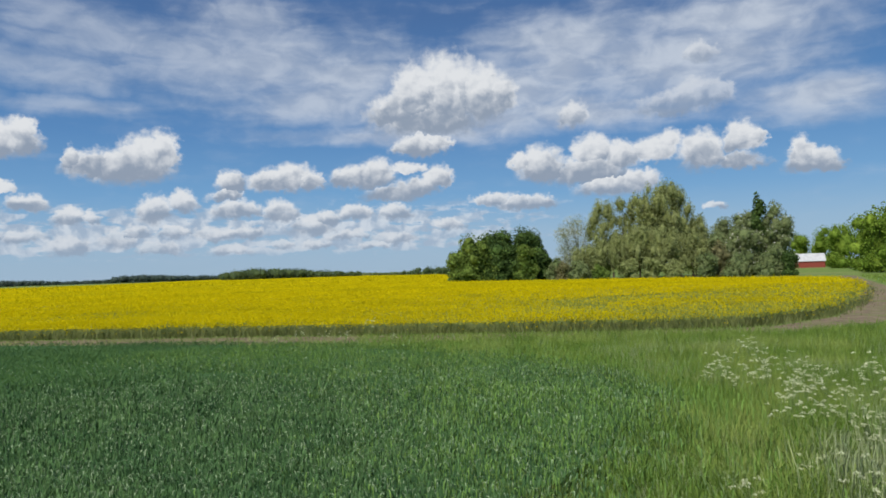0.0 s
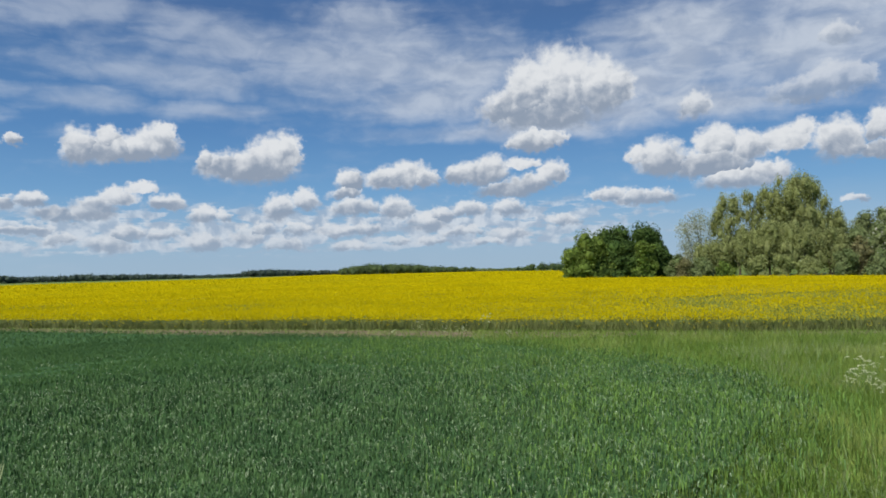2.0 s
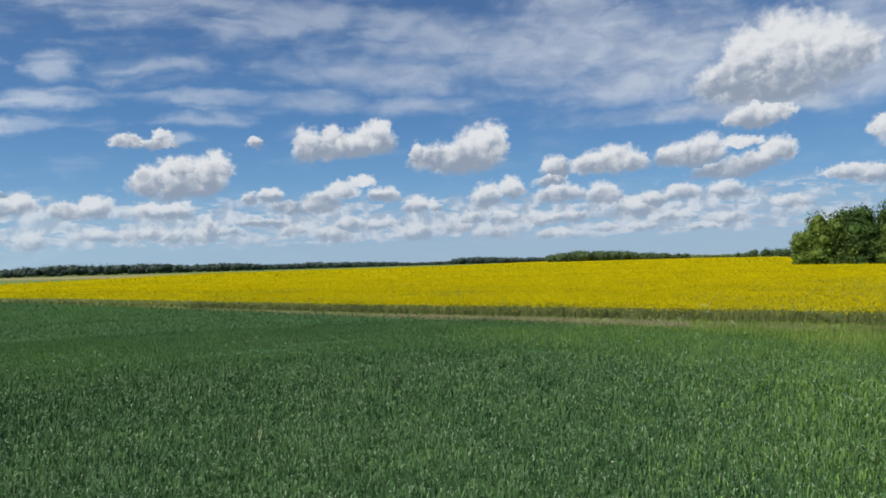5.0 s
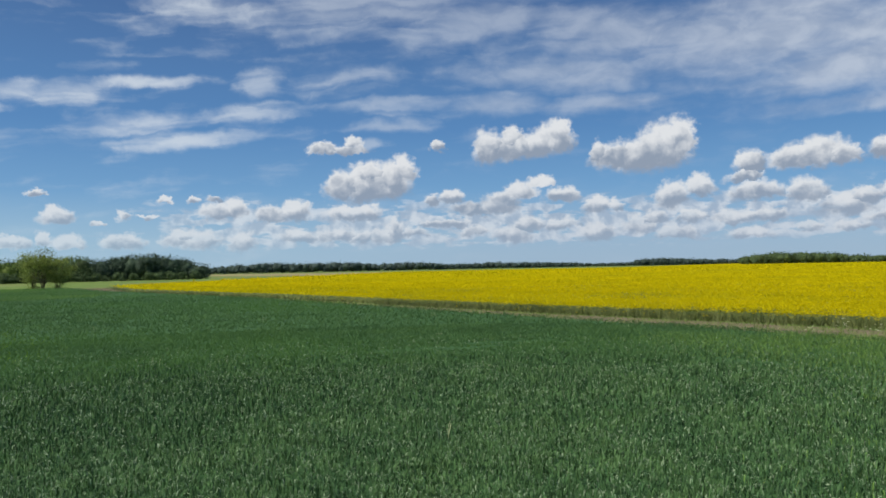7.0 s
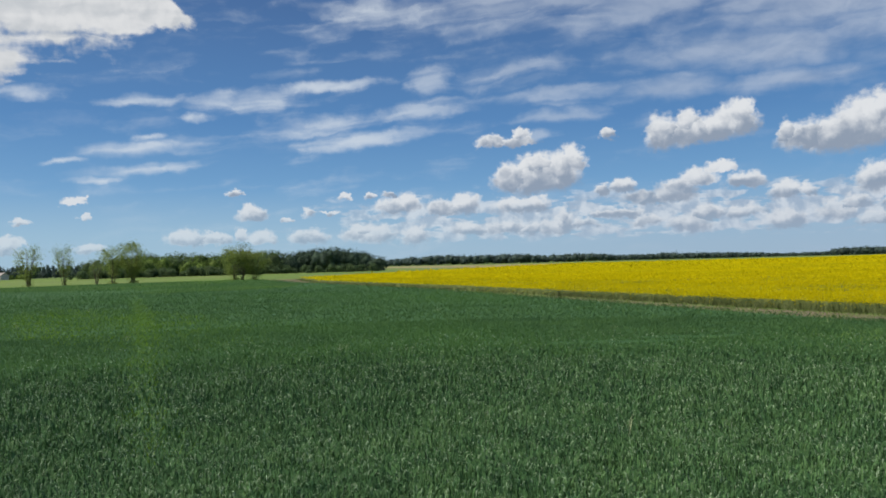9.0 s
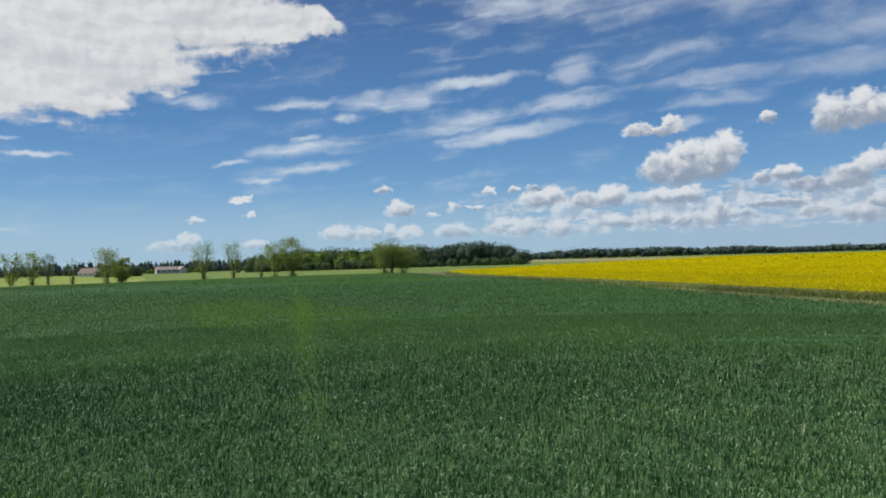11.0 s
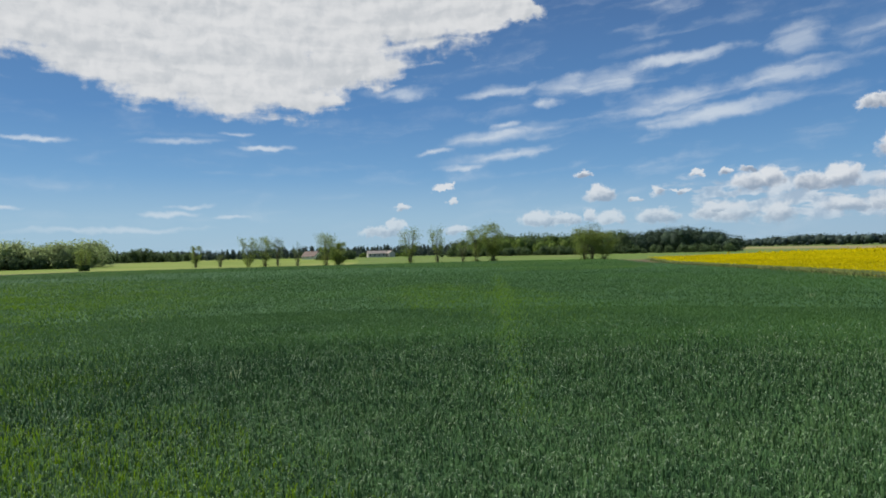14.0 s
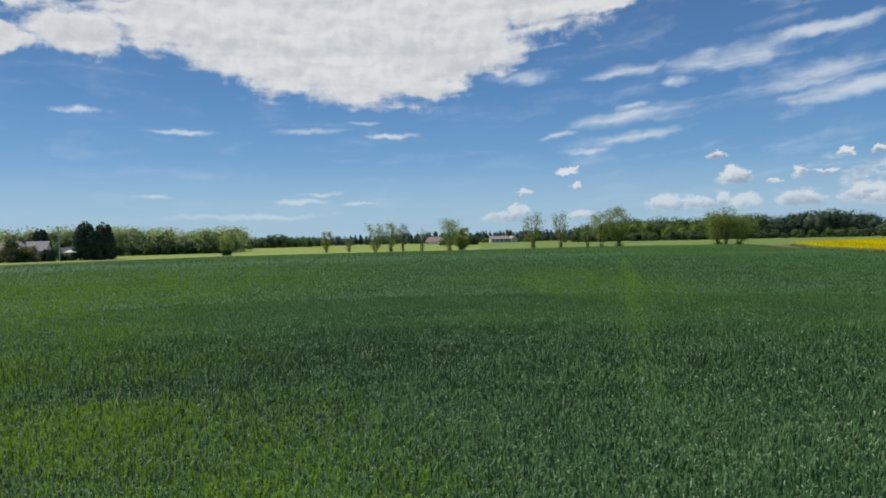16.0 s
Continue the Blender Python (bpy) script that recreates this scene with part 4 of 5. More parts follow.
stuff("cereal_rim", [
    arches(scatter(BORDER, 7, 17, 230, (-30, 30), soft=1.4), 0.32, (0.06, 0.17), 0.013, 0.08),
    spikes(scatter(BORDER, 17, 30, 190, (-30, 30), soft=1.6), 0.34, (0.08, 0.20), 0.020, 0.5),
], CEREAL_RIM, "lighter green cereal along the rounded field corner", "crop")
oats = scatter(CEREAL_EDGE, 9, 55, 0.012)
oats = np.repeat(oats, 7, 0) + rng.normal(size=(len(oats) * 7, 2)) * 0.09
stuff("wild_oats", [blades(oats, 0.25, (0.30, 0.44), 0.010, 0.7, 0.9)], SEED, "pale wild oat heads above the cereal crop", "grass")


def heads(xy, z, size, each):
    c = np.repeat(np.column_stack([xy, rng.uniform(z[0], z[1], len(xy)) * swell(xy, 2.2, 0.07)]), each, 0)
    c += rng.normal(size=c.shape) * size * 0.8
    return flecks(c, size)


def sparser(xy, chance):
    """Thins the bloom towards the corner by the track."""
    corner = np.clip((xy[:, 0] + 4) / 16, 0, 1) * np.clip((78 - xy[:, 1]) / 34, 0, 1)
    patch = np.array([noise.noise(Vector((x * 0.16, y * 0.10, 2.0))) for x, y in xy]) if len(xy) else 0
    corner = np.clip(corner + 1.1 * patch * (0.25 + corner), 0, 1)
    return xy[rng.random(len(xy)) > chance * corner]


def margin(xy, deep):
    """Only those within so many metres of the front edge, towards the walk."""
    s = 1 - deep / np.hypot(xy[:, 0], xy[:, 1])
    return xy[~inside(RAPE_EDGE, xy[:, 0] * s, xy[:, 1] * s)]


stuff("rapeseed_bloom", [
    heads(margin(scatter(RAPE_EDGE, 30, 60, 34, soft=0.4), 1.4), (0.46, 0.80), 0.026, 3),
    heads(margin(scatter(RAPE_EDGE, 30, 75, 9, soft=0.5), 1.2), (0.22, 0.70), 0.03, 3),
    heads(sparser(scatter(RAPE_EDGE, 30, 50, 60, soft=0.1), 0.85), (0.50, 0.82), 0.036, 3),
    heads(sparser(scatter(RAPE_EDGE, 50, 75, 22, soft=0.1), 0.75), (0.52, 0.80), 0.046, 3),
    heads(sparser(scatter(RAPE_EDGE, 75, 120, 6, soft=0.1), 0.5), (0.56, 0.64), 0.07, 3),
    heads(scatter(RAPE_EDGE, 120, 200, 1.2), (0.56, 0.61), 0.10, 3),
    heads(scatter(RAPE_EDGE, 200, 460, 0.12), (0.56, 0.62), 0.3, 2),
], RAPE, "bright yellow rapeseed flowers in full bloom", "crop")


green = scatter(RAPE_EDGE, 32, 85, 62)
corner = np.clip((green[:, 0] + 6) / 18, 0, 1) * np.clip((84 - green[:, 1]) / 34, 0, 1)
gap = np.array([noise.noise(Vector((x * 0.10 + 0.02 * y, y * 0.42, 6.0))) for x, y in green])
green = green[rng.random(len(green)) < 0.03 + 0.9 * corner + 0.75 * (gap > 0.34) * (green[:, 1] < 74)]
stuff("rapeseed_stalks", [
    spikes(margin(scatter(RAPE_EDGE, 30, 62, 120, soft=0.5), 2.2), 0.0, (0.40, 0.80), 0.035, 0.45),
    spikes(margin(scatter(RAPE_EDGE, 62, 170, 18, soft=0.5), 3.0), 0.0, (0.30, 0.72), 0.08, 0.6),
], RAPE_STEM, "grey-green rapeseed stalks along the field edge", "crop")
stuff("rapeseed_leaves", [spikes(green, 0.44, (0.14, 0.38), 0.045, 0.6)], RAPE_LEAF, "light green rapeseed past its bloom by the track", "crop")
HOME = [(x, y) for x, y in ((-2.6, 4.4), (-6.0, -5.6), (-24.0, -38.0), (30.0, -40.0), (46.0, 0.0), (26.0, 17.0), (3.0, 4.6), (1.2, 7.6))]
stuff("verge_grass", [
    blades(scatter(HOME, 0.9, 7.5, 45, (-180, 180)), 0.0, (0.10, 0.34), 0.012, 0.9, 1.0),
    spikes(scatter(HOME, 7.5, 30, 5, (-180, 180)), 0.0, (0.12, 0.40), 0.03, 0.6),
    blades(scatter(VERGE, 6, 14, 680, (-75, 30), soft=0.5), 0.0, (0.24, 0.56), 0.0062, 0.9, 1.0),
    blades(scatter([(0.4, 7.4), (2.2, 8.0), (4.0, 10.8), (4.4, 13.0), (3.4, 13.0), (2.2, 11.0), (0.8, 9.4)], 6, 14, 260, (-40, 10), soft=0.4), 0.0, (0.34, 0.58), 0.007, 0.7, 0.9),
    spikes(scatter(VERGE, 13, 22, 660, (-60, 30), soft=0.5), 0.0, (0.28, 0.60), 0.011, 0.5),
    spikes(scatter(VERGE, 22, 36, 280, (-60, 30), soft=0.3), 0.0, (0.28, 0.58), 0.022, 0.5),
    spikes(scatter(VERGE, 36, 140, 9, (-60, 30), soft=0.3), 0.0, (0.25, 0.55), 0.10, 0.4),
    spikes(scatter(BORDER, 8, 29, 110, (-25, 25), soft=1.3), 0.28, (0.12, 0.32), 0.014, 0.6),
    spikes(scatter(STRIP, 26, 70, 110, (-20, 7), soft=0.6), 0.0, (0.10, 0.36), 0.025, 0.5),
    spikes(scatter(STRIP, 26, 75, 52, (7, 62), soft=0.4), 0.0, (0.05, 0.20), 0.026, 0.5),
    spikes(scatter(TRACK, 28, 100, 3.0, (-40, 0), soft=0.3), 0.0, (0.06, 0.2), 0.03, 0.5),
], GRASS, "tall light green meadow grass on the verge", "grass")
stuff("dry_grass", [
    spikes(scatter(STRIP, 26, 75, 24, (5, 62), soft=0.4), 0.0, (0.05, 0.16), 0.022, 0.5),
    spikes(scatter(STRIP, 75, 170, 9, (40, 72), soft=0.4), 0.0, (0.08, 0.28), 0.06, 0.5),
], DRY, "dry pinkish-brown grass along the bare strip", "grass")
LUSH = [(2.6, 7.6), (4.4, 7.8), (7.4, 12.4), (5.6, 13.4)]
stuff("lush_grass", [blades(scatter(LUSH, 6, 16, 420, (-60, -5), soft=0.5), 0.0, (0.25, 0.55), 0.007, 0.8, 0.9)], LUSH_GRASS, "deep green lush grass in the verge", "grass")
TUFTS = [(0.9, 7.3), (2.5, 7.4), (4.3, 10.6), (3.6, 11.0), (2.6, 9.4)]
CORNER = [(4.6, 8.4), (5.4, 10.2), (6.9, 11.8), (8.0, 12.6), (10.5, 12.0), (8.0, 6.5), (5.0, 6.0)]
haze = scatter(VERGE, 7, 27, 70, (-50, 20), soft=0.4)
haze = haze[np.array([noise.noise(Vector((x * 0.45, y * 0.30, 9.0))) > 0.02 + 0.2 * rng.random() for x, y in haze])]
stuff("pale_grass", [
    blades(scatter(CORNER, 5, 16, 430, (-60, -20), soft=0.35), 0.0, (0.45, 0.85), 0.009, 0.5, 0.9),
    spikes(haze, 0.1, (0.35, 0.62), 0.009, 0.3),
    blades(scatter(TUFTS, 6, 13, 170, (-50, 5), soft=0.4), 0.0, (0.30, 0.58), 0.005, 0.9, 1.0),
], SEED, "pale bleached tall grass at the verge", "grass")


# ---- cow parsley ----
def cow_parsley(seed):
    r = random.Random(seed)
    top = tagged(new("cow_parsley"), "white-flowering cow parsley with flat umbels in the verge", "flower", "cow parsley plants")
    high = r.uniform(0.5, 0.9)
    part("stem", mesh_of("stem", *tube([(0, 0, 0), (0.02, 0.01, high * 0.5), (0, 0.03, high)], [0.009, 0.007, 0.004], 5), STALK, True), top)
    for k in range(r.randint(7, 11)):
        a, out = r.uniform(0, 6.28), r.uniform(0.04, 0.30)
        foot = Vector((0.01, 0.01, high * r.uniform(0.45, 0.8)))
        tip = Vector((math.cos(a) * out, math.sin(a) * out, high * r.uniform(0.70, 1.12)))
        part("stalk", mesh_of("stalk", *tube([foot, (foot + tip) / 2 + Vector((0, 0, -0.03)), tip], [0.005, 0.004, 0.003], 4), STALK, True), top)
        wide = r.uniform(0.035, 0.068)
        turn = rng.uniform(0, 6.28, 9)
        far = np.sqrt(rng.random(9)) * wide
        heads_at = np.column_stack([np.cos(turn) * far, np.sin(turn) * far, wide * 0.55 - far * 0.55])
        c = np.repeat(heads_at, 5, 0) + rng.normal(size=(45, 3)) * 0.006 + np.array(tip)
        umbel = part("umbel", mesh_of("umbel", *cards(c, 0.0085, np.tile([0.0, 0.0, 1.0], (45, 1)), 1.5), UMBEL), top)
        tagged(umbel, kind="stuff")
    return top


plants = [cow_parsley(s) for s in range(5)]
spots = random.Random(3)
CLUMPS = [(6.4, 16.7, 0.35, 5), (7.7, 17.6, 0.6, 9), (7.1, 15.2, 0.55, 9), (7.9, 14.6, 0.5, 4), (6.2, 13.4, 0.45, 5), (5.6, 12.0, 0.3, 4), (7.8, 13.6, 0.3, 2), (6.6, 11.8, 0.15, 1), (4.7, 10.0, 0.2, 1), (4.2, 8.9, 0.2, 2), (8.9, 21.4, 0.2, 2), (9.1, 15.7, 0.35, 2)]
places = [(x + spots.gauss(0, 1) * r, y + spots.gauss(0, 1) * r * 1.5) for x, y, r, count in CLUMPS for k in range(count)]
places += [(-2.2 - 1.0 * k, 30.4 + spots.uniform(-0.5, 0.8)) for k in range(6)]
for k, (x, y) in enumerate(places):
    m = pose(x, y, 0, 0, 0, spots.uniform(0, 360)) @ Matrix.Scale(spots.uniform(0.85, 1.2), 4)
    if k < 5:
        plants[k].matrix_world = m
    else:
        o = copy_thing(plants[k % 5], m)
        o.matrix_basis = m


# ---- trees ----
def crown_points(lobes, count, shell=0.55, rugged=0.2):
    """Leaf places in a crown: lobes are (x, y, z, rx, ry, rz); denser towards each lobe's skin, uneven by noise."""
    size = np.array([l[3] * l[5] + l[4] * l[5] + l[3] * l[4] for l in lobes])
    pts, outs = [], []
    for (x, y, z, rx, ry, rz), share in zip(lobes, size / size.sum()):
        k = int(count * share) + 1
        d = rng.normal(size=(k, 3))
        d /= np.linalg.norm(d, axis=1)[:, None]
        r = 1.0 - rng.random(k) ** 2.2 * shell
        lump = np.array([noise.noise(Vector(v) * 2.3 + Vector((x, y, z)) * 1.7) for v in d])
        r = r * (1.0 + rugged * lump)
        pts.append(np.array([x, y, z]) + d * r[:, None] * np.array([rx, ry, rz]))
        outs.append(d)
    return np.concatenate(pts), np.concatenate(outs)


def tree(name, x, y, label, leaf, lobes, leaves=3000, size=0.3, trunk=0.25, stems=1, limbs=5, flat=0.9, hang=0.0, group="", shell=0.55, mass=0.56):
    """A tree with its base at (x, y): trunk or several stems, limbs into the lobes, and a crown of separate leaf clumps."""
    top = tagged(new(name), label, "shrub" if "shrub" in name else "tree", group)
    top.location = (x, y, 0)
    core = Vector(lobes[0][:3])
    if stems == 1:
        part("trunk", mesh_of("trunk", *tube([(0, 0, 0), core * 0.5 + Vector((0.1, 0, 0)), core + Vector((0, 0, lobes[0][5] * 0.6))], [trunk, trunk * 0.7, trunk * 0.15], 7), BARK, True), top, "rough brown bark")
        feet = [core * 0.35]
    else:
        feet = [Vector((math.cos(6.28 * s / stems), math.sin(6.28 * s / stems), 0)) * trunk * 3.5 for s in range(stems)]
    for j, l in enumerate(lobes[1:1 + limbs]):
        foot, goal = feet[j % len(feet)], Vector(l[:3])
        mid = foot.lerp(goal, 0.5) + Vector((rng.uniform(-.15, .15), rng.uniform(-.15, .15), 0.12 * goal.z))
        thick = trunk * (0.5 if stems == 1 else 1.0)
        part("limb" if stems == 1 else "stem", mesh_of("limb", *tube([foot, mid, goal + Vector((0, 0, l[5] * 0.7))], [thick, thick * 0.6, thick * 0.12], 5), BARK, True), top)
    p, d = crown_points(lobes, int(leaves * 0.88), shell)
    p[:, 2] -= hang * rng.random(len(p)) ** 3
    low = p[:, 2] < 0.15
    p[low, 2] = rng.uniform(0.1, 0.8, low.sum())
    leaves_set = cards(p, size * 1.04, d, flat)
    part("crown", mesh_of("crown", *(joined(masses(lobes, mass), leaves_set) if shell < 0.9 else leaves_set), leaf), top)
    return top


def lobe_stack(height, width, bottom, count, seed, lean=0.0):
    """Lobes of a rounded crown."""
    r = random.Random(seed)
    lobes = [(0, 0, (height + bottom) / 2, width * 0.34, width * 0.34, (height - bottom) * 0.47)]
    for k in range(count):
        a, u = r.uniform(0, 2 * math.pi), r.uniform(0.06, 0.9)
        u = 0.08 if k % 3 == 2 and bottom < 1.0 else u
        w = width * 0.5 * math.sqrt(max(0.05, 1 - (2 * u - 0.8) ** 2 * 0.9)) * r.uniform(0.5, 0.85)
        s = r.uniform(0.14, 0.25) * width
        lobes.append((math.cos(a) * w + lean * u, math.sin(a) * w, bottom + (height - bottom) * u, s, s, s * r.uniform(0.8, 1.3)))
    return lobes


# the round green group beside the rapeseed
for az, d, h, w, leaf, sd in ((-2.2, 164, 10.2, 10.5, LEAF_FRESH, 1), (-1.4, 163, 6.8, 7.0, LEAF_FRESH, 5), (-3.6, 166, 9.0, 8.5, LEAF_FRESH, 7), (-4.4, 167, 11.6, 11.0, LEAF_DARK, 2), (-6.5, 168, 11.4, 11.0, LEAF_DARK, 3), (-5.4, 164, 8.0, 8.0, LEAF_DARK, 8), (-6.6, 160, 8.4, 5.0, LEAF_FRESH, 4), (-7.9, 165, 7.4, 5.5, LEAF_DARK, 6)):
    tree("broadleaf_tree", *at(az, d), "dense rounded green broadleaf tree beside the rapeseed", leaf, lobe_stack(h, w, 0.1, 26, sd), 7200, 0.26, group="round green trees")
# tall willows
def plumes(height, width, count, seed, bottom=1.0):
    """Many narrow lobes drawn out upwards, for willows; the crown widens in its upper half and rounds over at the top."""
    r = random.Random(seed)
    lobes = [(0, 0, height * 0.52, width * 0.16, width * 0.16, height * 0.40)]
    for k in range(count):
        a, u = r.uniform(0, 2 * math.pi), r.random() ** 0.8
        wide = width * 0.5 * (0.72 + 0.5 * u - 0.95 * max(0.0, u - 0.45) ** 1.25 * 1.6) * math.sqrt(r.uniform(0.15, 1.0))
        s = width * r.uniform(0.12, 0.20)
        long = s * r.uniform(1.5, 2.3)
        lobes.append((math.cos(a) * wide, math.sin(a) * wide, bottom + long * 0.6 + (height - bottom - 1.5 * long) * u, s, s, long))
    return lobes


for az, d, h, w, n_lobe, sd in ((-12.7, 172, 19.0, 7.6, 44, 11), (-14.4, 173, 19.6, 6.0, 36, 12), (-15.7, 170, 21.0, 6.4, 38, 13), (-16.6, 170, 22.4, 6.2, 40, 71), (-17.6, 171, 23.0, 9.0, 60, 14), (-18.4, 173, 22.2, 7.0, 40, 20), (-19.5, 175, 15.0, 7.0, 34, 15),
                                (-11.3, 166, 8.6, 7.0, 34, 16), (-13.4, 164, 11.0, 7.5, 36, 17), (-15.4, 163, 12.5, 8.0, 38, 18), (-17.3, 163, 12.0, 8.0, 38, 10), (-19.3, 165, 10.5, 7.5, 34, 9)):
    tree("willow_tree", *at(az, d), "tall grey-green willow with drooping foliage", LEAF_WILLOW, plumes(h, w, n_lobe, sd), 8500 + int(w * h * 34), 0.155, hang=0.8, limbs=12, group="tall willows", shell=0.75, mass=0.42)
tree("willow_tree", *at(-10.7, 176), "sparse pale grey willow with bare branches showing", LEAF_PALE, lobe_stack(15.2, 11.5, 1.6, 34, 19), 11000, 0.14, 0.09, 3, 20, shell=0.95)
for az, d, h, w, leaf, sd in ((-14.7, 158, 4.3, 4.6, LEAF_WILLOW, 41), (-16.4, 158, 4.4, 4.6, LEAF_WILLOW, 42), (-17.9, 157, 4.2, 4.4, LEAF_WILLOW, 43), (-10.8, 160, 4.6, 6.0, LEAF_GREY, 44), (-9.6, 160, 4.0, 5.0, LEAF_RUST, 45), (-8.9, 161, 4.6, 4.6, LEAF_GREY, 65), (-12.4, 158, 3.0, 4.0, LEAF_FRESH, 46), (-21.2, 158, 8.0, 4.5, LEAF_RUST, 47), (-20.4, 156, 5.0, 5.5, LEAF_GREY, 48), (-22.4, 156, 5.0, 6.0, LEAF_GREY, 49), (-24.6, 155, 5.5, 6.5, LEAF_GREY, 50), (-25.9, 155, 4.4, 4.0, LEAF_DARK, 51)):
    tree("round_shrub", *at(az, d), "rounded bushy shrub at the foot of the trees", leaf, lobe_stack(h, w, 0.1, 12, sd), 3200, 0.2, 0.1, group="shrubs")
# farm trees
for az, d, h, w, leaf, sd in ((-22.0, 180, 14.4, 8.0, LEAF_GREY, 23), (-20.9, 182, 12.4, 9.0, LEAF_GREY, 28), (-23.0, 178, 15.2, 8.0, LEAF_GREY, 21), (-21.2, 166, 9.5, 8.0, LEAF_GREY, 20), (-22.9, 164, 10.5, 8.5, LEAF_GREY, 34), (-25.2, 168, 16.0, 7.5, LEAF_GREY, 22), (-25.4, 164, 12.0, 5.5, LEAF_GREY, 29)):
    lobes = lobe_stack(h, w, 0.2, 30, sd)
    grown = tree("broadleaf_tree", *at(az, d), "loose grey-green farm tree flecked with pale blossom" if az < -22.5 or az > -21.0 else "loose grey-green broadleaf tree at the farm", leaf, lobes, 7200, 0.20, group="farm trees")
    if az < -22.5 or az > -21.0:
        tufts, outward = crown_points(lobes, 420, 0.15)
        part("blossom", mesh_of("blossom", *cards(tufts * (1.02, 1.02, 1.0), 0.17, outward, 0.8), BLOSSOM), grown, "pale flowering tufts")
poplar = [(0, 0, 9.0, 1.1, 1.1, 8.6)] + [(math.sin(k * 2.1) * 0.8, math.cos(k * 2.1) * 0.8, 2.5 + k * 1.7, 0.9, 0.9, 1.8) for k in range(8)]
tree("poplar_tree", *at(-23.9, 168), "narrow dark green columnar poplar", LEAF_DARK, poplar, 3000, 0.32)
for az, d, h, w, sd in ((-26.6, 330, 13.5, 10.0, 24), (-28.0, 330, 17.0, 12.0, 30), (-29.4, 250, 14.0, 10.0, 25), (-30.6, 200, 13.0, 10.0, 26), (-31.6, 170, 14.0, 9.0, 27), (-33.2, 160, 14.5, 10.0, 31), (-35.5, 150, 14.0, 10.0, 32), (-29.0, 300, 13.0, 10.0, 33)):
    tree("broadleaf_tree", *at(az, d), "bright spring-green broadleaf tree by the barn", LEAF_BRIGHT, lobe_stack(h, w, 0.4, 22, sd), 6000, 0.24, group="bright farm trees")
# thin willows along the far edge of the cereal
def field_willow(az, d, height, width, leaves, leaf, seed, low=0.34):
    """A few stems from one foot, thin branches into a rounded airy crown, and leaves in tufts at their ends."""
    r = random.Random(seed)
    top = tagged(new("field_willow"), "thin many-stemmed willow in young leaf at the field edge" if leaves > 450 else "nearly bare thin willow at the field edge", "tree", "field edge willows")
    top.location = (*at(az, d), 0)
    stems, twigs, ends = r.randint(4, 7), [], []
    for k in range(stems):
        a, out = 6.28 * (k + r.random()) / stems, width * 0.5 * r.uniform(0.15, 0.75)
        foot = Vector((math.cos(a), math.sin(a), 0)) * r.uniform(0.05, 0.04 * width + 0.15)
        tip = Vector((math.cos(a) * out, math.sin(a) * out, height * r.uniform(0.8, 0.98)))
        mid = foot.lerp(tip, 0.5) + Vector((r.uniform(-.2, .2), r.uniform(-.2, .2), 0.05 * height))
        part("stem", mesh_of("stem", *tube([foot, mid, tip], [0.085, 0.06, 0.012], 5), BARK, True), top)
        for q in range(7):
            u = r.uniform(low * 0.7, 0.92)
            start = foot * (1 - u) ** 2 + mid * 2 * u * (1 - u) + tip * u ** 2
            v = (start.z / height - low) / (1 - low)
            side = width * 0.5 * math.sqrt(max(0.06, 1 - (2 * v - 0.9) ** 2)) * r.uniform(0.5, 1.0)
            w = a + r.uniform(-1.6, 1.6)
            end = Vector((start.x * 0.5 + math.cos(w) * side * 0.8, start.y * 0.5 + math.sin(w) * side * 0.8, min(height, start.z + height * r.uniform(0.04, 0.2))))
            twigs.append(tube([start, start.lerp(end, 0.5) + Vector((0, 0, 0.1)), end], [0.028, 0.02, 0.008], 4))
            ends += [(end, 1.0), (start.lerp(end, 0.6), 0.7)]
        ends.append((tip, 1.0))
    part("twigs", mesh_of("twigs", *joined(*twigs), BARK, True), top)
    share = np.repeat(np.array([tuple(e) for e, w in ends]), max(1, int(leaves * 2.4 / len(ends))), 0)
    p = share + rng.normal(size=share.shape) * (0.085 * width, 0.085 * width, 0.055 * height)
    skirt = rng.normal(size=(leaves // 12, 3)) * (0.11 * width, 0.11 * width, 0.25) + (0, 0, 0.35)
    p = np.concatenate([p, skirt])
    p[:, 2] = np.abs(p[:, 2]) + 0.05
    part("crown", mesh_of("crown", *cards(p, 0.125), leaf), top)


for az, d, h, w, n_leaf, sd in ((108.0, 192, 5.4, 4.6, 900, 31), (100.4, 196, 5.8, 3.8, 700, 32), (98.6, 196, 3.2, 2.8, 160, 52), (96.5, 188, 7.2, 4.8, 900, 33), (95.3, 186, 7.4, 5.0, 750, 53), (94.3, 188, 7.0, 3.8, 420, 54), (92.8, 184, 5.6, 3.0, 150, 55), (90.6, 178, 7.6, 5.4, 1000, 34), (89.6, 182, 5.4, 5.6, 2400, 56),
                                (83.9, 184, 9.0, 6.0, 1100, 35), (81.7, 190, 9.0, 5.4, 750, 36), (79.6, 186, 6.5, 4.4, 300, 57), (78.6, 183, 9.2, 6.4, 1700, 37), (77.2, 182, 9.2, 6.6, 2800, 38), (70.0, 178, 7.6, 7.0, 2400, 39), (69.4, 180, 8.8, 6.0, 500, 40), (68.5, 179, 7.2, 7.6, 2300, 58)):
    field_willow(az, d, h, w, n_leaf, LEAF_YOUNG if n_leaf > 550 else LEAF_GREY, sd, 0.12 if az < 71 or az > 88 else 0.22)
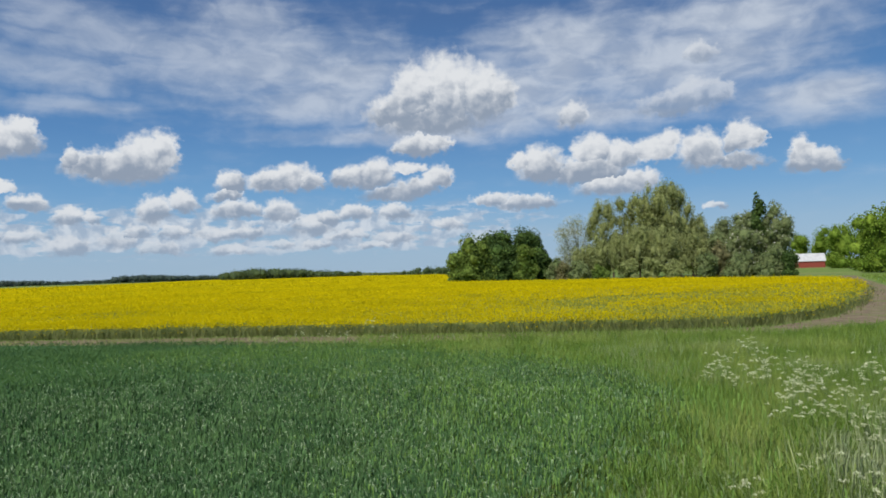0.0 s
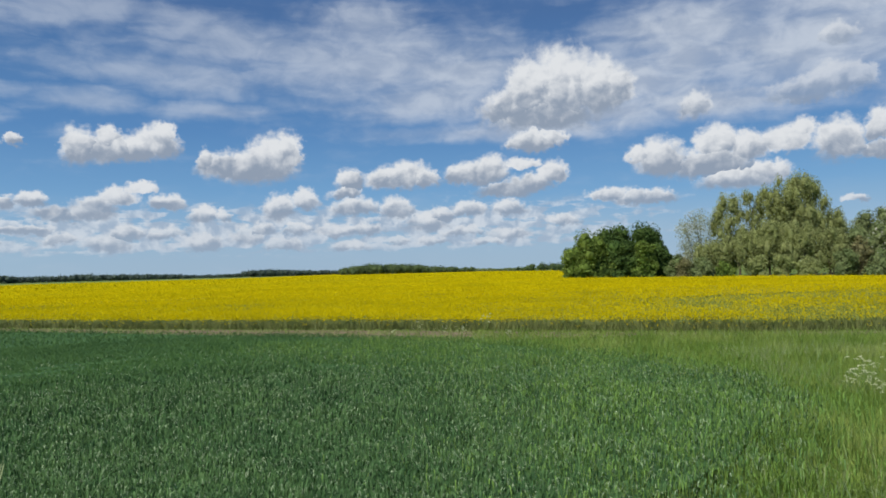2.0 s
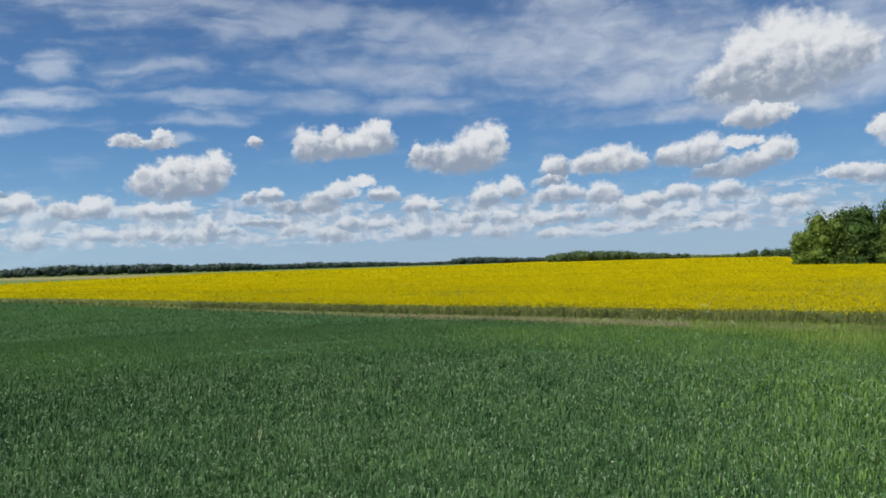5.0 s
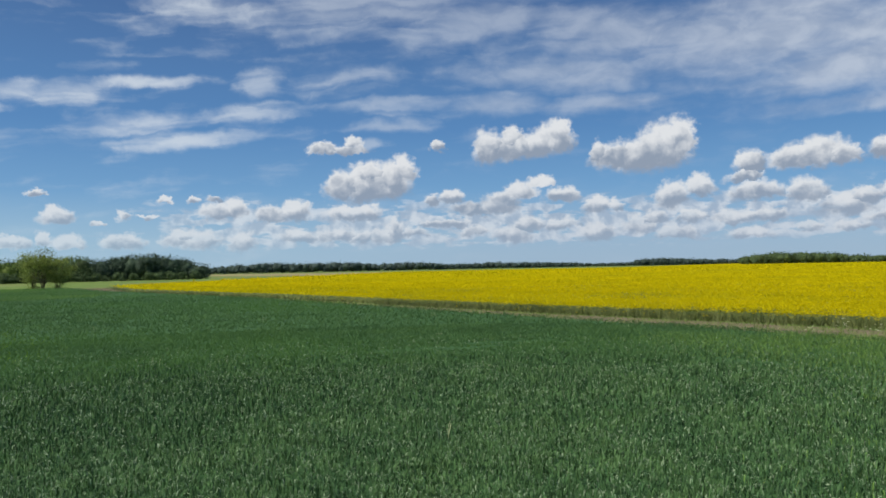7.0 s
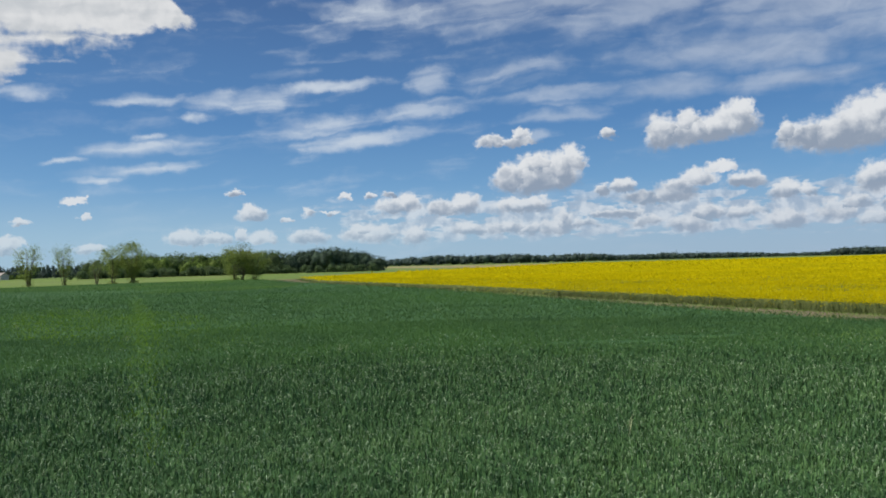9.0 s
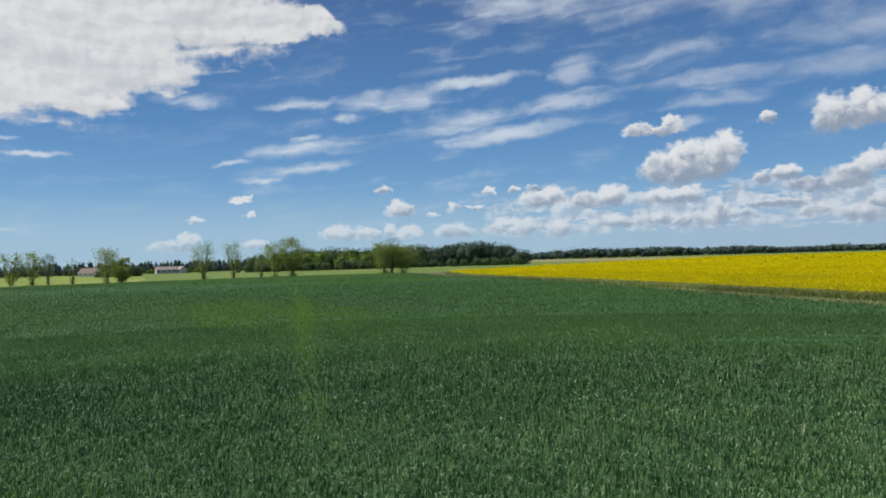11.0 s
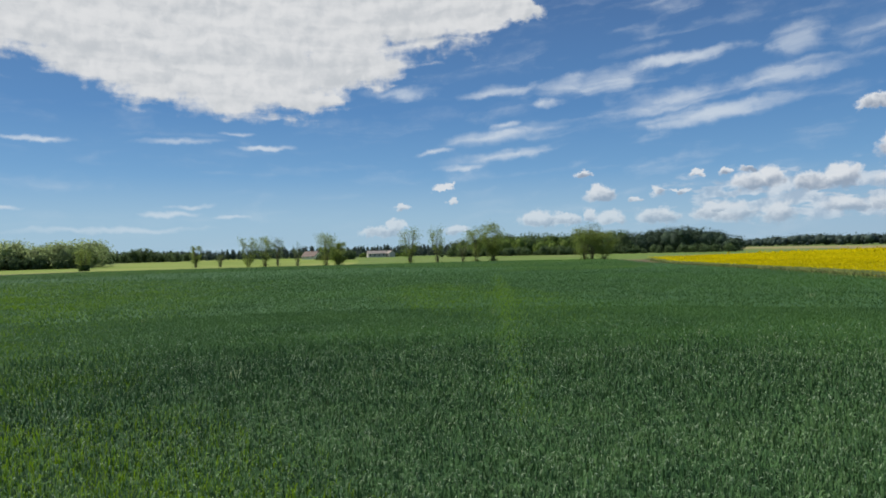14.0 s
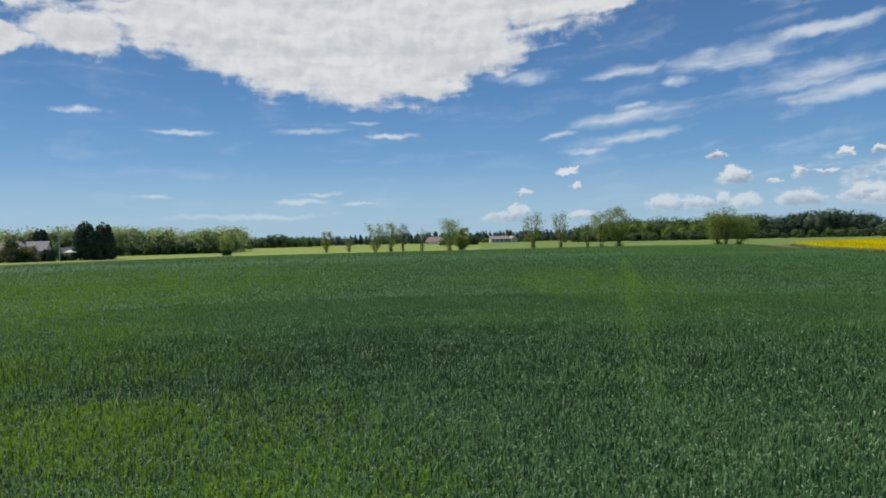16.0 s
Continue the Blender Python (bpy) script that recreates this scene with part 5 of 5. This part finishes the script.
# dark conifers by the house
spruce = [(0, 0, 4.2, 2.2, 2.2, 4.3)] + [(math.sin(k * 2.4) * 1.5, math.cos(k * 2.4) * 1.5, 1.0 + k * 0.75, 1.5 - k * 0.09, 1.5 - k * 0.09, 1.2) for k in range(9)]
for az, d, s in ((117.8, 184, 1.03), (116.6, 184, 1.0), (117.2, 182, 0.8), (120.6, 205, 0.9)):
    o = tree("conifer_tree", *at(az, d), "dark bushy conifer beside the grey-roofed house", LEAF_PINE, [tuple(v * s for v in l) for l in spruce], 3600, 0.32, group="dark conifers")
for az, d, h, w, leaf, sd in ((122.6, 183, 4.8, 6.5, LEAF_RUST, 61), (121.3, 182, 3.7, 4.4, LEAF_RUST, 70), (120.3, 184, 2.6, 2.6, LEAF_PINE, 72), (121.7, 181, 3.0, 3.4, LEAF_DARK, 67), (119.9, 182, 2.4, 3.0, LEAF_PINE, 68), (121.0, 186, 2.2, 3.0, LEAF_GREY, 62), (119.0, 186, 1.6, 4.0, LEAF_DARK, 63), (108.0, 191, 1.3, 2.6, LEAF_DARK, 64)):
    tree("garden_shrub", *at(az, d), "bushy shrub by the house garden", leaf, lobe_stack(h, w, 0.1, 10, sd), 1500, 0.2, 0.08)


# ---- woods ----
def wood(az0, az1, d, deep, heights, leaf, each, size, label, count, pointed=False, vary=0.48):
    """A far wood: many uneven crowns between two bearings; heights along the way from az0 to az1; each: leaf clumps to a tree."""
    bodies = []
    span = np.linspace(0, 1, len(heights))
    for k in range(count):
        u = (k + rng.uniform(-1.1, 1.1)) / count
        h = np.interp(u, span, heights) * (1.12 - vary * rng.random() ** 1.2)
        x, y = at(az0 + (az1 - az0) * u, d + deep * rng.random())
        w = h * (0.28 if pointed else 0.50 if d > 600 else 0.46) * rng.uniform(0.8, 1.3)
        if pointed:
            bodies += [(x, y, h * 0.33, w, w, h * 0.36), (x, y, h * 0.68, w * 0.45, w * 0.45, h * 0.33)]
            continue
        bodies.append((x, y, h * 0.46, w, w, h * 0.50))
        for side in range(5):
            a, s = rng.uniform(0, 6.28), w * rng.uniform(0.45, 0.7)
            v = rng.uniform(0.12, 0.72)
            out = w * (0.85 - 0.45 * v)
            bodies.append((x + math.cos(a) * out, y + math.sin(a) * out, h * v, s, s, min(s * rng.uniform(0.8, 1.2), h * (0.92 - v))))
    p, q = crown_points(bodies, int(count * each * (1.3 if d > 400 else 2.3)), 0.6, 0.12)
    p[:, 2] = np.maximum(p[:, 2], 0.1)
    name = "pine_wood" if pointed else "broadleaf_wood"
    return stuff(name, [masses(bodies if pointed else [l for k, l in enumerate(bodies) if k % 6 in (0, 2)], 0.58, 0.22), clumps(p, size * 1.05, q, 1.1)], leaf, label, "wood")


# no air between: haze on these woods comes from their leaf colours
wood(33.5, 25.0, 900, 60, (7.6, 6.6, 4.6, 5.0), LEAF_HAZY_SPRUCE, 44, 0.6, "distant dark wood on the horizon", 170, vary=0.45)
wood(25.0, 17.2, 880, 60, (8.8, 9.4, 7.5, 6.0), LEAF_HAZY_SPRUCE, 48, 0.6, "distant dark green wood beyond the rapeseed", 160, vary=0.45)
wood(17.2, 6.5, 640, 50, (8.0, 11.0, 9.5, 7.0, 4.6), LEAF_FAR_HAZY, 112, 0.5, "distant green wood beyond the rapeseed", 120)
wood(6.5, 3.0, 700, 40, (3.6, 3.2, 4.0), LEAF_GREY, 45, 0.5, "low distant hedge beyond the rapeseed", 40)
wood(3.0, -2.0, 560, 40, (5.5, 7.5, 7.0, 9.5), LEAF_FAR_HAZY, 165, 0.42, "distant scattered green trees", 20)
wood(59.0, 40.0, 860, 80, (8.0, 12.0, 14.0, 12.0, 13.4, 10.0, 11.5, 8.5), LEAF_HAZY_SPRUCE, 40, 0.6, "distant forest on the horizon, bluish from painted haze", 320, vary=0.5)
wood(41.0, 33.0, 900, 60, (7.6, 8.2, 9.2, 7.0), LEAF_HAZY_SPRUCE, 40, 0.6, "distant forest on the horizon, bluish from painted haze", 150, vary=0.5)
wood(66.5, 58.6, 345, 24, (11.4, 11.0, 12.0, 10.4, 9.0), LEAF_PINE, 420, 0.28, "dark pine wood behind the fields", 40)
wood(80.0, 66.0, 340, 30, (9.0, 10.5, 11.5, 10.8, 11.4), LEAF_FAR_HAZY, 420, 0.28, "mixed green wood behind the field willows", 50)
wood(75.0, 66.0, 338, 20, (9.0, 10.5, 11.0), LEAF_DARK, 360, 0.28, "darker green trees in the mixed wood", 16)
wood(79.0, 70.0, 332, 10, (8.0, 9.5, 9.0), LEAF_FRESH, 345, 0.32, "fresh green trees along the wood edge", 14)
wood(81.0, 58.6, 318, 8, (4.5, 4.0, 4.6, 3.6, 4.0), LEAF_FAR_HAZY, 142, 0.24, "green bushes along the wood edge", 84, vary=0.75)
wood(107.0, 78.0, 445, 40, (6.1, 6.3, 7.1, 7.3, 6.8), LEAF_HAZY_SPRUCE, 75, 0.42, "distant dark spruce forest behind the meadow", 300, True)
wood(109.0, 101.0, 400, 30, (7.0, 6.6, 7.4, 5.0), LEAF_FAR_HAZY, 248, 0.36, "mixed trees behind the pale meadow", 32)
wood(132.0, 107.0, 245, 25, (9.2, 9.2, 9.6, 9.4, 9.0), LEAF_HAZY_BIRCH, 400, 0.26, "green birch wood beside the meadow, paled by painted haze", 84)
wood(131.0, 108.0, 252, 16, (8.0, 7.6, 8.4, 8.0), LEAF_FAR_HAZY, 340, 0.28, "grey-green trees in the birch wood", 24)
wood(131.0, 108.0, 240, 6, (4.0, 3.6, 4.0, 3.4), LEAF_FAR_HAZY, 180, 0.3, "green undergrowth at the wood edge", 40)
wood(91.0, 88.0, 315, 10, (3.4, 4.4, 4.0), LEAF_FAR_HAZY, 270, 0.28, "dark garden trees by the white cottage", 10)
wood(88.0, 84.0, 425, 10, (2.6, 3.0, 2.6), LEAF_FRESH, 112, 0.34, "bushes round the far farmhouse", 14)


# ---- buildings ----
def box(bm, x0, x1, y0, y1, z0, z1):
    v = [bm.verts.new(p) for p in ((x0, y0, z0), (x1, y0, z0), (x1, y1, z0), (x0, y1, z0), (x0, y0, z1), (x1, y0, z1), (x1, y1, z1), (x0, y1, z1))]
    for f in ((0, 3, 2, 1), (4, 5, 6, 7), (0, 1, 5, 4), (1, 2, 6, 5), (2, 3, 7, 6), (3, 0, 4, 7)):
        bm.faces.new([v[i] for i in f])


def house(name, az, d, turn, long, deep, eave, ridge, wall, roof, label, windows=3, chimney=True):
    """A gabled house, its long side along its own x, base at its middle."""
    top = tagged(new(name), label, "house" if "barn" not in name else "barn")
    x, y = at(az, d)
    top.matrix_world = pose(x, y, 0, 0, 0, az + turn)
    L, D = long / 2, deep / 2
    bm = bmesh.new()
    a = [bm.verts.new(p) for p in ((-L, -D, 0), (L, -D, 0), (L, D, 0), (-L, D, 0), (-L, -D, eave), (L, -D, eave), (L, D, eave), (-L, D, eave), (-L, 0, ridge - 0.12), (L, 0, ridge - 0.12))]
    for f in ((0, 1, 5, 4), (2, 3, 7, 6), (1, 2, 6, 9, 5), (3, 0, 4, 8, 7), (0, 3, 2, 1)):
        bm.faces.new([a[i] for i in f])
    part("wall", bm_mesh("wall", bm, wall), top)
    for side in (-1, 1):
        bm = bmesh.new()
        lip, drop = 0.35, 0.35 * (ridge - eave) / D
        lower, upper = [], []
        for sx in (-L - 0.3, L + 0.3):
            for yy, zz in ((side * (D + lip), eave - drop), (0, ridge)):
                lower.append(bm.verts.new((sx, yy, zz)))
                upper.append(bm.verts.new((sx, yy, zz + 0.14)))
        for ring in (lower, upper):
            bm.faces.new((ring[0], ring[1], ring[3], ring[2]))
        for i, j in ((0, 1), (1, 3), (3, 2), (2, 0)):
            bm.faces.new((lower[i], lower[j], upper[j], upper[i]))
        bmesh.ops.recalc_face_normals(bm, faces=bm.faces[:])
        part("roof_slope", bm_mesh("roof_slope", bm, roof), top)
    for k in range(windows):
        u = -L + long * (k + 0.5) / windows
        bm = bmesh.new()
        box(bm, u - 0.55, u + 0.55, -D - 0.05, -D + 0.02, 0.8, min(eave - 0.3, 1.9))
        frame_ob = part("window", bm_mesh("window", bm, PLASTER), top)
        bm = bmesh.new()
        box(bm, u - 0.46, u + 0.46, -D - 0.07, -D - 0.04, 0.9, min(eave - 0.4, 1.8))
        part("pane", bm_mesh("pane", bm, GLASS), frame_ob)
    if chimney:
        bm = bmesh.new()
        box(bm, -0.3, 0.3, -0.3, 0.3, ridge - 0.5, ridge + 0.7)
        part("chimney", bm_mesh("chimney", bm, TILE_ROOF), top)
    return top


house("red_barn", -26.6, 291, 4, 15.6, 7.0, 2.5, 5.0, RED_WOOD, METAL_ROOF, "red timber barn with a pale metal roof", 0, False)
house("white_cottage", 91.7, 380, -38, 8.5, 6.0, 1.6, 4.0, PLASTER, TILE_ROOF, "white cottage with a brown tiled roof", 3)
house("far_farmhouse", 86.6, 418, 10, 10.4, 5.6, 2.2, 3.7, SHADED_TAN_WALL, PALE_ROOF, "long pale farmhouse in the distance", 4)
house("far_outbuilding", 85.5, 418, -60, 4.8, 4.0, 2.2, 3.6, SHADED_TAN_WALL, PALE_ROOF, "small pale outbuilding beside the far farmhouse", 1, False)
# walls turned from the sun: their shade is put into the wall colour
house("grey_roofed_house", 121.6, 200, -14, 11.0, 7.5, 2.4, 4.6, SHADED_TAN_WALL, GREY_ROOF, "pale house with shade in its wall colour, grey tiled roof, among shrubs", 4)
house("garden_shed", 118.8, 205, 20, 4.0, 3.0, 1.8, 2.9, PLASTER, GREY_ROOF, "small pale garden shed", 1, False)

lamp = tagged(new("street_lamp"), "tall grey street lamp beside the field road", "street lamp")
lamp.location = (*at(119.4, 180), 0)
part("pole", mesh_of("pole", *tube([(0, 0, 0), (0, 0, 4.0), (0, 0, 7.3)], [0.16, 0.14, 0.11], 8), POLE, True), lamp)
part("arm", mesh_of("arm", *tube([(0, 0, 7.2), (0.2, 0.1, 7.45), (0.8, 0.2, 7.5)], [0.08, 0.07, 0.06], 6), POLE, True), lamp)
bm = bmesh.new()
box(bm, 0.6, 1.3, 0.05, 0.4, 7.42, 7.6)
part("lamp_head", bm_mesh("lamp_head", bm, POLE), lamp)
sheet("field_road", [at(126, 150), at(115.5, 166), at(108, 178), at(108, 182), at(115.5, 172), at(126, 157)], 0.035, SOIL, "narrow pale road along the cereal field")
# white sunshade in the garden
shade = tagged(new("garden_parasol"), "pale round garden parasol on a thin pole by the house", "parasol")
shade.location = (*at(118.7, 183), 0)
part("pole", mesh_of("pole", *tube([(0, 0, 0), (0, 0, 1.2), (0, 0, 2.5)], [0.04, 0.035, 0.03], 8), POLE, True), shade)
bm = bmesh.new()
hub, ring = bm.verts.new((0, 0, 2.5)), [bm.verts.new((1.45 * math.cos(0.785 * k), 1.45 * math.sin(0.785 * k), 1.95)) for k in range(8)]
inner_ring = [bm.verts.new((1.40 * math.cos(0.785 * k), 1.40 * math.sin(0.785 * k), 1.80)) for k in range(8)]
for k in range(8):
    bm.faces.new((ring[k], ring[(k + 1) % 8], hub))
    bm.faces.new((inner_ring[k], inner_ring[(k + 1) % 8], ring[(k + 1) % 8], ring[k]))
part("canopy", bm_mesh("canopy", bm, PLASTER), shade)
